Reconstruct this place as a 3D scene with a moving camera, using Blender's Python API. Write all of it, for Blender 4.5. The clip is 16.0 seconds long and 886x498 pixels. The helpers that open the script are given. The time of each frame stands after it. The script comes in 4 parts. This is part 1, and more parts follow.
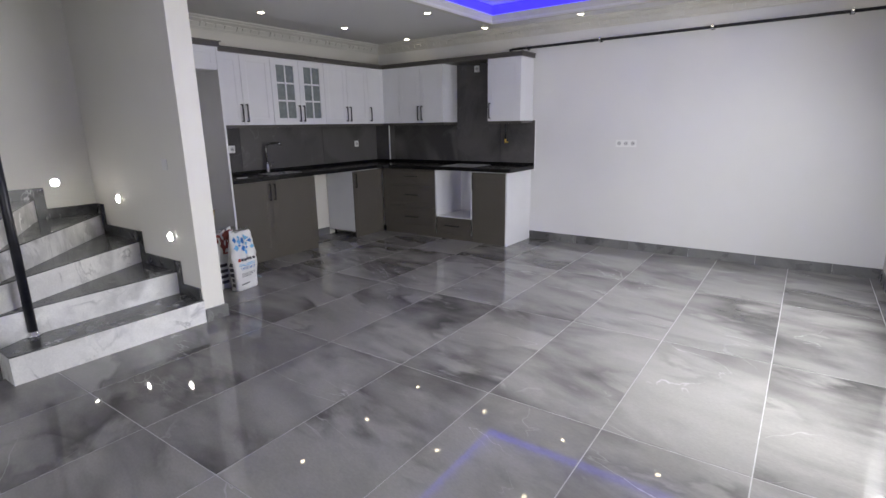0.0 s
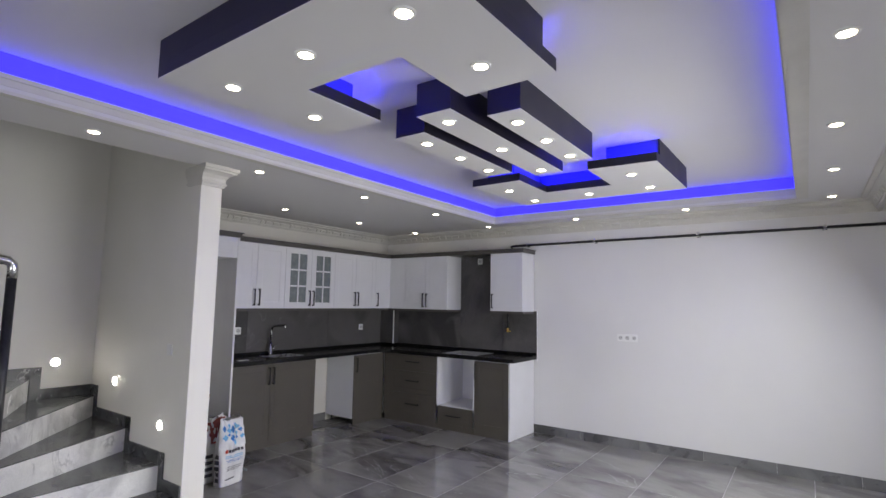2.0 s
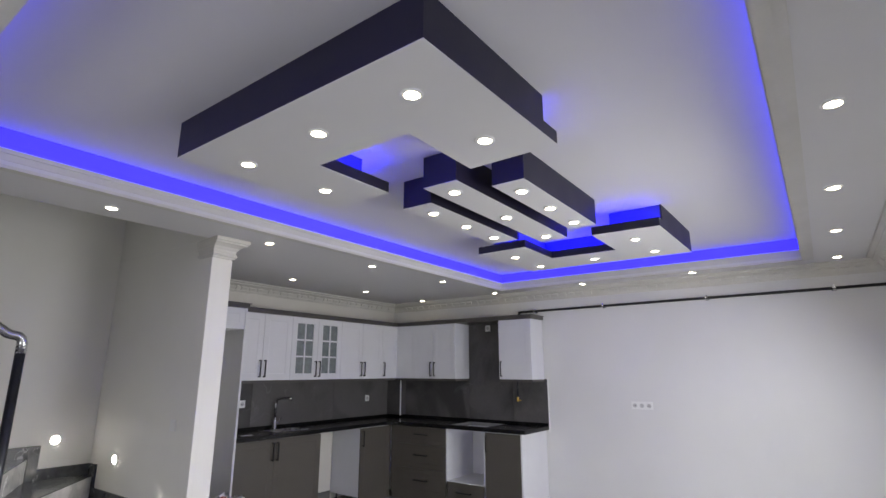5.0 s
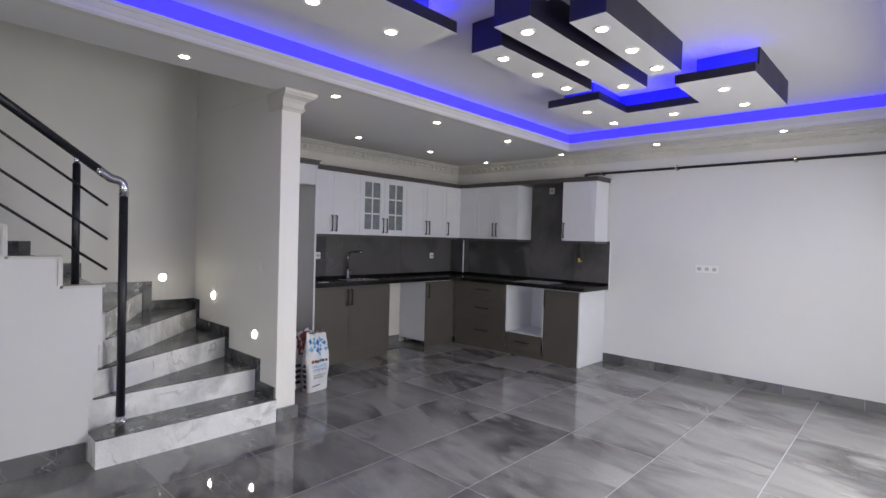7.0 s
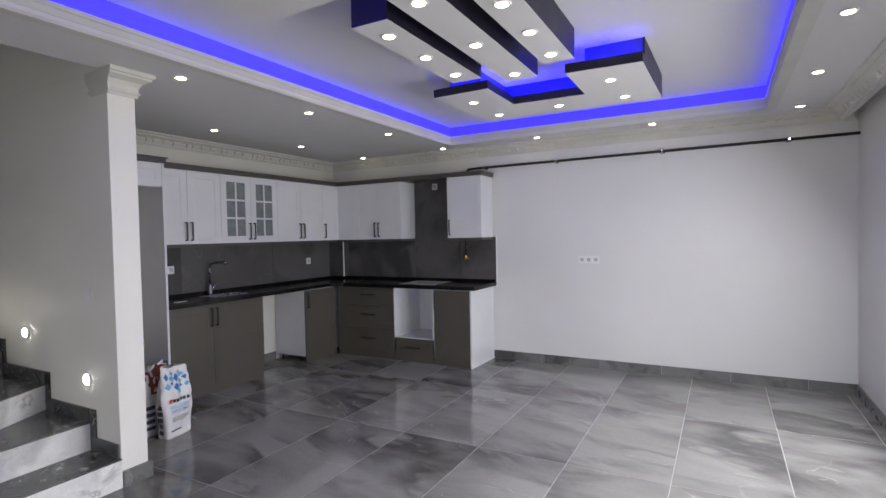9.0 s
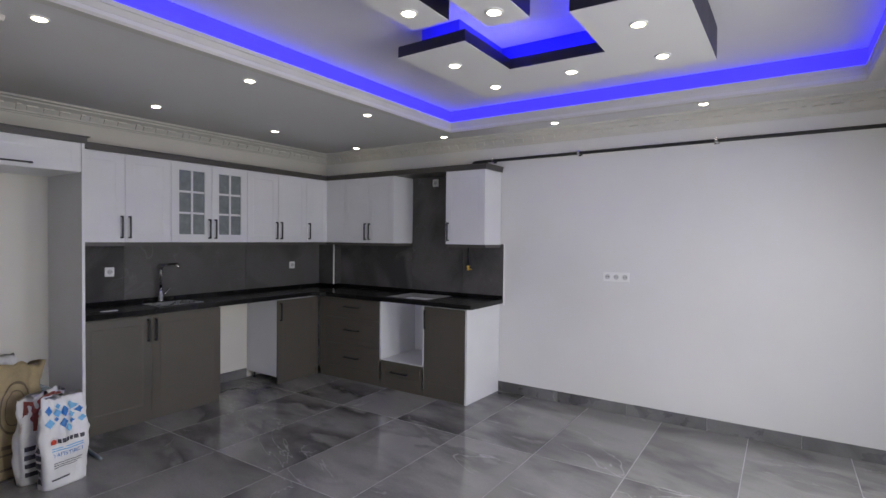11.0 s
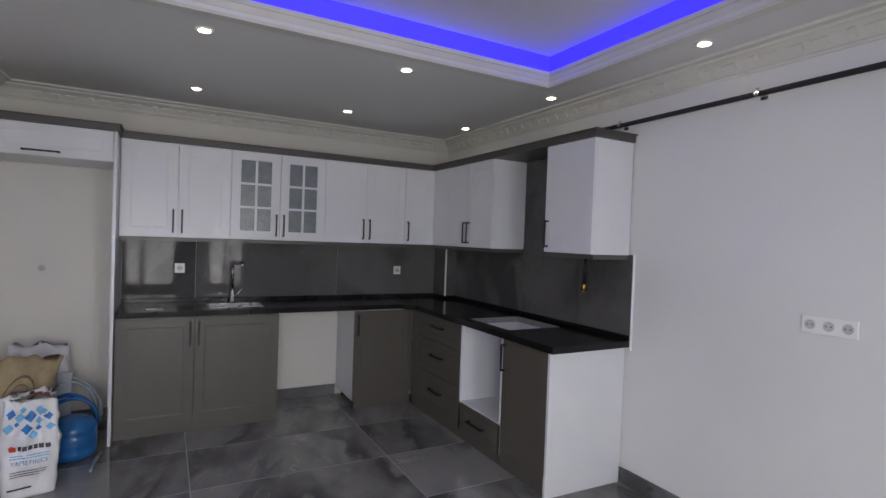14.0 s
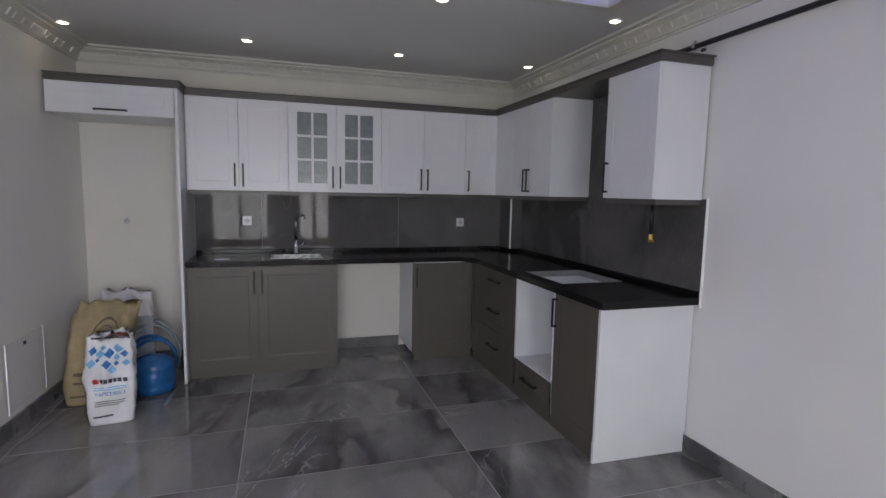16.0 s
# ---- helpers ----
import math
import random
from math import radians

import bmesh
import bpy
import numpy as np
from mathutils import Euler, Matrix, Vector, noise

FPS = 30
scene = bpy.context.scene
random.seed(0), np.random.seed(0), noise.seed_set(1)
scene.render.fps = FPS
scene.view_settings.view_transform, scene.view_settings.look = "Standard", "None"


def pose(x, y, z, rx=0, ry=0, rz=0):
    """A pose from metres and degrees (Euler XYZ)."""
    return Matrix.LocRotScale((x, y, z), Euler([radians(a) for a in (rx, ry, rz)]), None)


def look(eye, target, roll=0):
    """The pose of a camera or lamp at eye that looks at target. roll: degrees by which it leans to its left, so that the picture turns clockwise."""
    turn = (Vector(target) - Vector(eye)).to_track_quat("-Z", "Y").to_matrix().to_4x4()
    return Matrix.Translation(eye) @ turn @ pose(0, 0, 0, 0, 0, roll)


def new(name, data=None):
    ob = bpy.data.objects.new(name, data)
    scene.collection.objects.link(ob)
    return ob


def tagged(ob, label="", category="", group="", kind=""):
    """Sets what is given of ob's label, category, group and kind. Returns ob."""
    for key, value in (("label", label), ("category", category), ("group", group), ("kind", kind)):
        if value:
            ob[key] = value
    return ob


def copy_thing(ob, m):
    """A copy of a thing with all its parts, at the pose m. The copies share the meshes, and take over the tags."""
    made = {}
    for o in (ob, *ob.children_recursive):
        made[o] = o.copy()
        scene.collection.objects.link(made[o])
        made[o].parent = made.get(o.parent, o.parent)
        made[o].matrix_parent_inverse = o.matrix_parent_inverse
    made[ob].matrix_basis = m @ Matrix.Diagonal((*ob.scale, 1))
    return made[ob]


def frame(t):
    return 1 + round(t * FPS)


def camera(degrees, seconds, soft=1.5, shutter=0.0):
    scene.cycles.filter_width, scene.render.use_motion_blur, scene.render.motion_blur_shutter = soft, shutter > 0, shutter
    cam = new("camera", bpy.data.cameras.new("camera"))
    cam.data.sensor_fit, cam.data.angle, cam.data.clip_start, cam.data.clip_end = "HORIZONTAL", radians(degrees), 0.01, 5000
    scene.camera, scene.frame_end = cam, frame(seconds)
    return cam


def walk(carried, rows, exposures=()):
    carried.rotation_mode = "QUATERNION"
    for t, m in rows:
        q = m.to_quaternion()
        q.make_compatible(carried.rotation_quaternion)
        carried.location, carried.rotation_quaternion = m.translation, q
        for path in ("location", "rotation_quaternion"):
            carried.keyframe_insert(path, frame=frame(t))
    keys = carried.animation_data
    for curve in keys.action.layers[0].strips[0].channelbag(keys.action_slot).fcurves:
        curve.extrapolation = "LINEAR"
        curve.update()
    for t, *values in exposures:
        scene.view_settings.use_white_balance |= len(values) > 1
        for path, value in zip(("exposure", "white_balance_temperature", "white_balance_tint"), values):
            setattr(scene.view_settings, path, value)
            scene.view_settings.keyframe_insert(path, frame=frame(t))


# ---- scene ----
cam = camera(81.8, 16.0)
PATH = [
    (0, (0.23, 0.283, 1.417), (-0.894, 1.869, 0.946), -1.0),
    (0.5, (0.225, 0.268, 1.467), (-0.914, 1.888, 1.186), -0.6),
    (1, (0.214, 0.265, 1.492), (-0.937, 1.899, 1.433), 0.1),
    (1.5, (0.211, 0.252, 1.518), (-0.942, 1.884, 1.607), 1.1),
    (2, (0.222, 0.248, 1.547), (-0.93, 1.87, 1.755), 0.9),
    (2.5, (0.221, 0.233, 1.552), (-0.92, 1.843, 1.878), 0.6),
    (3, (0.234, 0.215, 1.571), (-0.891, 1.797, 2.05), 0.5),
    (5.5, (0.221, 0.227, 1.53), (-0.931, 1.8, 1.975), -0.0),
    (6, (0.215, 0.234, 1.49), (-0.997, 1.811, 1.704), 0.3),
    (6.5, (0.204, 0.231, 1.45), (-1.053, 1.786, 1.484), 1.0),
    (7, (0.2, 0.202, 1.433), (-1.155, 1.672, 1.393), 1.6),
    (7.5, (0.182, 0.256, 1.439), (-1.218, 1.682, 1.347), 1.4),
    (8, (0.139, 0.36, 1.468), (-1.175, 1.865, 1.376), 1.5),
    (8.5, (-0.009, 0.407, 1.479), (-1.148, 2.05, 1.42), 0.2),
    (9, (-0.141, 0.474, 1.49), (-1.101, 2.228, 1.435), -1.2),
    (11.5, (-0.229, 1.967, 1.506), (-1.426, 3.568, 1.47), 1.1),
    (12, (-0.242, 2.315, 1.495), (-1.528, 3.846, 1.455), 1.2),
    (12.5, (-0.248, 2.64, 1.492), (-1.613, 4.101, 1.458), 1.0),
    (13, (-0.215, 2.983, 1.524), (-1.833, 4.156, 1.464), 1.8),
    (13.5, (-0.238, 3.265, 1.514), (-1.939, 4.315, 1.445), 1.3),
    (14, (-0.258, 3.538, 1.513), (-2.016, 4.491, 1.474), 2.1),
    (14.5, (-0.277, 3.794, 1.522), (-2.139, 4.522, 1.483), 0.9),
    (15, (-0.299, 3.921, 1.56), (-2.186, 4.578, 1.641), 1.6),
    (15.5, (-0.303, 3.934, 1.531), (-2.201, 4.563, 1.598), 1.4),
    (16, (-0.288, 3.919, 1.464), (-2.182, 4.522, 1.246), 1.1),
]
EXPO = [(0, -0.08), (1.5, -0.1), (3, -0.12), (6, -0.14), (7.5, -0.14), (9, -0.16), (12, -0.36), (16, -0.47)]
walk(cam, [(t, look(eye, target, roll)) for t, eye, target, roll in PATH], EXPO)

# ---- light ----
world = bpy.data.worlds.new("world")
scene.world = world
world.use_nodes = True
wn = world.node_tree
sky = wn.nodes.new("ShaderNodeTexSky")
sky.sky_type, sky.sun_disc = "NISHITA", False
sky.sun_elevation, sky.sun_rotation = radians(42), radians(80)
wn.nodes["Background"].inputs["Strength"].default_value = 0.12
wn.links.new(sky.outputs[0], wn.nodes["Background"].inputs["Color"])
sun = new("sun", bpy.data.lights.new("sun", "SUN"))
sun.data.energy, sun.data.angle, sun.data.color = 1.4, radians(20), (1.0, 0.96, 0.9)
sun.matrix_world = look((8, 3.6, 6.5), (0.2, 3.2, 0))
SPOT, LED, STEPLAMP = 26.0, 38.0, 55.0
EAST_W, SOUTH_FILL_W, DAYLIGHT = 37.0, 10.5, (0.965, 0.97, 0.985)

# plan
XW, XS, XE = -5.0, -4.92, 0.9          # kitchen wall, stair wall, window wall
YN, YS = 6.135, -1.6                   # socket wall, wall behind the start
YP0, YP1 = 2.212, 2.376                 # wall between stairs and kitchen
XP = -3.345                            # its end
ZL, ZT = 2.525, 2.708                   # ceiling, recessed ceiling
TX0, TX1, TY0, TY1 = -2.86, 0.19, 0.52, 5.678
WINDOWS = [(2.62, 3.72, 0.25, 2.2), (4.22, 4.9, 0.25, 2.2)]
# Opening added behind the start, out of view, to brighten partition and north wall.
SOUTH_FILL_OPENING = (-1.9, 0.5, 0.05, 2.2)


# ---- materials ----
def mat(name, color, rough=0.5, metal=0.0, var=0.06, scale=3.0, fine=60.0, bump=0.03, color2=None, spec=0.5, coat=0.0):
    """A painted, plastered or plain surface: two scales of noise in the colour and the roughness, fine relief."""
    m = bpy.data.materials.new(name)
    m.use_nodes = True
    nt = m.node_tree
    b = nt.nodes["Principled BSDF"]
    tc = nt.nodes.new("ShaderNodeTexCoord")
    n1, n2 = nt.nodes.new("ShaderNodeTexNoise"), nt.nodes.new("ShaderNodeTexNoise")
    n1.inputs["Scale"].default_value, n1.inputs["Detail"].default_value = scale, 5
    n2.inputs["Scale"].default_value, n2.inputs["Detail"].default_value = fine, 3
    for n in (n1, n2):
        nt.links.new(tc.outputs["Object"], n.inputs["Vector"])
    mix = nt.nodes.new("ShaderNodeMix")
    mix.data_type = "RGBA"
    lo = color2 or [c * (1 - 2 * var) for c in color]
    hi = [min(1, c * (1 + var)) for c in color]
    mix.inputs["A"].default_value, mix.inputs["B"].default_value = (*lo, 1), (*hi, 1)
    add = nt.nodes.new("ShaderNodeMath")
    add.operation = "MULTIPLY_ADD"
    add.inputs[1].default_value, add.inputs[2].default_value = 0.25, 0.36
    nt.links.new(n2.outputs["Fac"], add.inputs[0])
    sm = nt.nodes.new("ShaderNodeMath")
    sm.operation = "MULTIPLY"
    nt.links.new(n1.outputs["Fac"], sm.inputs[0])
    nt.links.new(add.outputs[0], sm.inputs[1])
    ramp = nt.nodes.new("ShaderNodeMapRange")
    ramp.inputs["From Min"].default_value, ramp.inputs["From Max"].default_value = 0.12, 0.36
    nt.links.new(sm.outputs[0], ramp.inputs["Value"])
    nt.links.new(ramp.outputs[0], mix.inputs["Factor"])
    nt.links.new(mix.outputs["Result"], b.inputs["Base Color"])
    rr = nt.nodes.new("ShaderNodeMapRange")
    rr.inputs["To Min"].default_value, rr.inputs["To Max"].default_value = rough * 0.85, min(1, rough * 1.15)
    nt.links.new(n1.outputs["Fac"], rr.inputs["Value"])
    nt.links.new(rr.outputs[0], b.inputs["Roughness"])
    b.inputs["Metallic"].default_value = metal
    b.inputs["Specular IOR Level"].default_value = spec
    b.inputs["Coat Weight"].default_value = coat
    if bump:
        bp = nt.nodes.new("ShaderNodeBump")
        bp.inputs["Strength"].default_value, bp.inputs["Distance"].default_value = bump, 0.01
        nt.links.new(n2.outputs["Fac"], bp.inputs["Height"])
        nt.links.new(bp.outputs[0], b.inputs["Normal"])
    return m


def glow(name, color, strength, body=(0.8, 0.8, 0.8)):
    m = bpy.data.materials.new(name)
    m.use_nodes = True
    b = m.node_tree.nodes["Principled BSDF"]
    b.inputs["Base Color"].default_value = (*body, 1)
    b.inputs["Emission Color"].default_value = (*color, 1)
    b.inputs["Emission Strength"].default_value = strength
    return m


def stone(name, base, dark, vein, rough, cloud=1.6, vein_scale=1.1, vein_width=0.012, bump=0.0, stretch=(1, 1, 1), dark_at=(0.42, 0.62), vein_gain=1.0, torn=0.0, turn=0.0):
    """Polished stone or stone-look tile: clouds, dark smoky patches and thin veins, shifted piece by piece."""
    m = bpy.data.materials.new(name)
    m.use_nodes = True
    nt = m.node_tree
    b = nt.nodes["Principled BSDF"]
    L = nt.links.new
    tc, oi = nt.nodes.new("ShaderNodeTexCoord"), nt.nodes.new("ShaderNodeObjectInfo")
    mul = nt.nodes.new("ShaderNodeVectorMath")
    mul.operation = "MULTIPLY_ADD"
    mul.inputs[1].default_value = stretch
    cmb = nt.nodes.new("ShaderNodeCombineXYZ")
    for i, k in enumerate((37.0, 91.0, 53.0)):
        r = nt.nodes.new("ShaderNodeMath")
        r.operation = "MULTIPLY"
        r.inputs[1].default_value = k
        L(oi.outputs["Random"], r.inputs[0])
        L(r.outputs[0], cmb.inputs[i])
    spin = nt.nodes.new("ShaderNodeVectorRotate")
    spin.rotation_type = "Z_AXIS"
    spin.inputs["Angle"].default_value = turn
    L(tc.outputs["Object"], spin.inputs["Vector"])
    L(spin.outputs[0], mul.inputs[0])
    L(cmb.outputs[0], mul.inputs[2])

    def noise_tex(scale, detail, distortion=0.0, rough_=0.55):
        n = nt.nodes.new("ShaderNodeTexNoise")
        n.inputs["Scale"].default_value, n.inputs["Detail"].default_value = scale, detail
        n.inputs["Distortion"].default_value, n.inputs["Roughness"].default_value = distortion, rough_
        L(mul.outputs[0], n.inputs["Vector"])
        return n.outputs["Fac"]

    def rng(value, a, b_, c=0.0, d=1.0):
        n = nt.nodes.new("ShaderNodeMapRange")
        for k, v in (("From Min", a), ("From Max", b_), ("To Min", c), ("To Max", d)):
            n.inputs[k].default_value = v
        L(value, n.inputs["Value"])
        return n.outputs[0]

    def blend(fac, a, b_):
        n = nt.nodes.new("ShaderNodeMix")
        n.data_type = "RGBA"
        L(fac, n.inputs["Factor"])
        for k, v in (("A", a), ("B", b_)):
            if isinstance(v, tuple):
                n.inputs[k].default_value = (*v, 1)
            else:
                L(v, n.inputs[k])
        return n.outputs["Result"]

    def times(a, b_):
        n = nt.nodes.new("ShaderNodeMath")
        n.operation = "MULTIPLY"
        L(a, n.inputs[0])
        if isinstance(b_, float):
            n.inputs[1].default_value = b_
        else:
            L(b_, n.inputs[1])
        return n.outputs[0]

    light = tuple(min(1, c * 1.22) for c in base)
    col = blend(rng(noise_tex(cloud, 6, 0.6), 0.35, 0.65), base, light)
    edge = noise_tex(cloud * 0.8, 7, 0.7, 0.6)
    smoke = times(rng(edge, dark_at[0], dark_at[1]), rng(noise_tex(cloud * 0.6, 3, 0.8), 0.46, 0.52))
    col = blend(smoke if not torn else times(smoke, 0.35), col, dark)
    if torn:
        # bands that darken slowly and break off at a ragged edge, large and small
        for size, edge_at, gain, gate in ((0.8, 0.535, 1.0, (0.47, 0.58)), (1.7, 0.56, 0.55, (0.5, 0.6))):
            n = noise_tex(cloud * size, 7, 0.25, 0.5)
            band = times(rng(n, edge_at - 0.16, edge_at), rng(n, edge_at, edge_at + 0.045, 1.0, 0.0))
            band = times(times(band, rng(noise_tex(cloud * size * 0.55, 3, 0.3), *gate)), torn * gain)
            col = blend(band, col, dark)
    vn = noise_tex(vein_scale, 5, 1.8, 0.5)
    d = nt.nodes.new("ShaderNodeMath")
    d.operation = "SUBTRACT"
    L(vn, d.inputs[0])
    d.inputs[1].default_value = 0.5
    ab = nt.nodes.new("ShaderNodeMath")
    ab.operation = "ABSOLUTE"
    L(d.outputs[0], ab.inputs[0])
    line = times(times(rng(ab.outputs[0], 0.0, vein_width, 1.0, 0.0), rng(noise_tex(vein_scale * 1.7, 2), 0.5, 0.62)), vein_gain)
    col = blend(line, col, vein)
    grain = rng(noise_tex(90, 3), 0.3, 0.7, 0.94, 1.05)
    hsv = nt.nodes.new("ShaderNodeHueSaturation")
    L(grain, hsv.inputs["Value"])
    L(col, hsv.inputs["Color"])
    L(hsv.outputs[0], b.inputs["Base Color"])
    L(rng(noise_tex(7, 4), 0.3, 0.7, rough * 0.75, rough * 1.5), b.inputs["Roughness"])
    if bump:
        bp = nt.nodes.new("ShaderNodeBump")
        bp.inputs["Strength"].default_value, bp.inputs["Distance"].default_value = bump, 0.004
        L(noise_tex(3.5, 3), bp.inputs["Height"])
        L(bp.outputs[0], b.inputs["Normal"])
    return m


WALL = mat("wall_paint", (0.69, 0.685, 0.68), 0.55, var=0.025, scale=1.2, fine=140, bump=0.05)
CREAM = mat("cream_wall_paint", (0.66, 0.64, 0.595), 0.55, var=0.03, scale=1.4, fine=140, bump=0.05)
# Off-white, paler than WALL to put the stair side's stronger light into the colour.
STAIR_WALL = mat("lightened_off_white_paint", (0.80, 0.785, 0.735), 0.55, var=0.03, scale=1.1, fine=140, bump=0.05)
CEIL = mat("ceiling_paint", (0.68, 0.67, 0.67), 0.6, var=0.02, scale=0.9, fine=120, bump=0.03)
PLASTER = mat("moulding_plaster", (0.62, 0.605, 0.565), 0.5, var=0.04, scale=5, fine=90, bump=0.06)
PURPLE = mat("dark_purple_paint", (0.008, 0.006, 0.018), 0.45, var=0.1, scale=6)
WHITE_LAM = mat("white_laminate", (0.66, 0.665, 0.69), 0.32, var=0.02, scale=4, bump=0.015)
TAUPE = mat("taupe_laminate", (0.088, 0.079, 0.066), 0.42, var=0.04, scale=5, bump=0.02)
CROWN = mat("dark_taupe_laminate", (0.075, 0.069, 0.064), 0.4, var=0.05, scale=5)
BLACK = mat("black_metal", (0.012, 0.012, 0.014), 0.38, metal=0.3, var=0.1, scale=20)
WRAP = mat("black_plastic_wrap", (0.012, 0.013, 0.02), 0.32, var=0.25, scale=14, fine=40, bump=0.35)
CHROME = mat("brushed_chrome", (0.72, 0.72, 0.74), 0.16, metal=1.0, var=0.04, scale=20)
STEEL = mat("stainless_steel", (0.55, 0.55, 0.56), 0.28, metal=1.0, var=0.06, scale=30)
GRANITE = mat("black_granite", (0.009, 0.009, 0.01), 0.16, var=0.2, scale=4, fine=120, bump=0.0, spec=0.3)
CUT = mat("sawn_stone_edge", (0.22, 0.22, 0.22), 0.7, var=0.15, scale=30)
SOCKET = mat("white_socket_plastic", (0.78, 0.78, 0.77), 0.3, var=0.02)
INSERT = mat("grey_socket_insert", (0.5, 0.5, 0.5), 0.4)
PIPE = mat("black_enamel_pipe", (0.012, 0.012, 0.013), 0.5, var=0.2, scale=12)
SLOT = mat("dark_slot", (0.03, 0.03, 0.03), 0.6)
BRASS = mat("brass", (0.75, 0.5, 0.12), 0.3, metal=1.0)
GROUT = mat("light_grout", (0.38, 0.38, 0.375), 0.8, var=0.12, scale=9)
PVC = mat("white_pvc", (0.8, 0.8, 0.8), 0.3, var=0.02)
KRAFT = mat("kraft_paper", (0.37, 0.295, 0.165), 0.75, var=0.16, scale=7, fine=70, bump=0.25)
KRAFT_INK = mat("dark_print_on_kraft", (0.16, 0.12, 0.075), 0.75, var=0.2, scale=12)
BAGW = mat("white_woven_plastic", (0.72, 0.72, 0.73), 0.42, var=0.05, scale=9, fine=220, bump=0.2)
BAG_BLUE = mat("blue_print", (0.02, 0.17, 0.5), 0.4, var=0.12, scale=15)
BAG_CYAN = mat("pale_blue_print", (0.16, 0.42, 0.68), 0.4, var=0.12, scale=15)
BAG_RED = mat("red_print", (0.55, 0.06, 0.03), 0.4)
BAG_INK = mat("dark_print", (0.05, 0.05, 0.07), 0.5)
BLUE_PL = mat("translucent_blue_plastic", (0.018, 0.12, 0.33), 0.2, var=0.15, scale=8)
GREY_PL = mat("grey_plastic", (0.3, 0.32, 0.35), 0.4, var=0.05)
HOSE = mat("grey_clear_hose", (0.22, 0.26, 0.28), 0.3, var=0.1, scale=20)
PAPER_RED = mat("reddish_print", (0.28, 0.06, 0.05), 0.6, var=0.3, scale=12)
FROST = mat("ribbed_frosted_glass", (0.19, 0.215, 0.22), 0.2, var=0.12, scale=14, fine=40, bump=0.25)
SPOT_LENS = glow("spot_lens", (1.0, 0.84, 0.58), SPOT)
STEP_LENS = glow("step_lamp_lens", (1.0, 0.95, 0.86), STEPLAMP)
# The tray's upright face glows itself, in place of light from a hidden strip.
GLOW_FACE = glow("glowing_blue_tray_face", (0.018, 0.0105, 1.0), 3.1, (0.06, 0.06, 0.2))
LED_BLUE = glow("blue_led_strip", (0.022, 0.014, 1.0), LED)
TILE = stone("polished_grey_tile", (0.235, 0.23, 0.222), (0.058, 0.057, 0.057), (0.5, 0.5, 0.5), 0.03, stretch=(0.55, 1.2, 1.0), bump=0.003, cloud=1.7, vein_scale=1.0, vein_width=0.005, vein_gain=0.55, dark_at=(0.46, 0.60), torn=0.85, turn=0.22)
SKIRT = stone("grey_tile_skirting", (0.15, 0.15, 0.15), (0.07, 0.07, 0.072), (0.3, 0.3, 0.3), 0.28)
SPLASH = stone("dark_grey_marble_panel", (0.098, 0.094, 0.092), (0.062, 0.06, 0.06), (0.2, 0.2, 0.2), 0.035, cloud=1.1, dark_at=(0.44, 0.6), vein_gain=0.35)
SPLASH.node_tree.nodes["Principled BSDF"].inputs["Specular IOR Level"].default_value = 0.22
TREAD = stone("dark_grey_stair_stone", (0.075, 0.078, 0.08), (0.02, 0.021, 0.024), (0.5, 0.5, 0.5), 0.16, cloud=4, vein_scale=5, vein_width=0.02, vein_gain=0.75)
RISER = stone("white_marble_riser", (0.70, 0.70, 0.69), (0.50, 0.50, 0.50), (0.48, 0.48, 0.48), 0.2, cloud=3, vein_scale=2.2, vein_width=0.03)
GLASS = bpy.data.materials.new("window_glass")
GLASS.use_nodes = True
gb = GLASS.node_tree.nodes["Principled BSDF"]
gb.inputs["Transmission Weight"].default_value, gb.inputs["Roughness"].default_value, gb.inputs["IOR"].default_value = 1.0, 0.0, 1.45


# ---- mesh helpers ----
def bx(bm, x0, x1, y0, y1, z0, z1):
    v = [bm.verts.new((x, y, z)) for z in (z0, z1) for y in (y0, y1) for x in (x0, x1)]
    for f in ((0, 2, 3, 1), (4, 5, 7, 6), (0, 1, 5, 4), (2, 6, 7, 3), (0, 4, 6, 2), (1, 3, 7, 5)):
        bm.faces.new([v[i] for i in f])
    return v


def prism(bm, poly, z0, z1):
    """An upright prism over a counter-clockwise outline."""
    lo, hi = [bm.verts.new((x, y, z0)) for x, y in poly], [bm.verts.new((x, y, z1)) for x, y in poly]
    bm.faces.new(lo[::-1])
    bm.faces.new(hi)
    for i in range(len(poly)):
        j = (i + 1) % len(poly)
        bm.faces.new((lo[i], lo[j], hi[j], hi[i]))


def lathe(bm, profile, seg=20, at=(0, 0, 0)):
    """A turned shape round z from (radius, height) pairs."""
    rings = []
    for r, z in profile:
        rings.append([bm.verts.new((at[0] + r * math.cos(a), at[1] + r * math.sin(a), at[2] + z)) for a in (2 * math.pi * i / seg for i in range(seg))])
    for a, b in zip(rings, rings[1:]):
        for i in range(seg):
            j = (i + 1) % seg
            bm.faces.new((a[i], a[j], b[j], b[i]))
    bm.faces.new(rings[0][::-1])
    bm.faces.new(rings[-1])


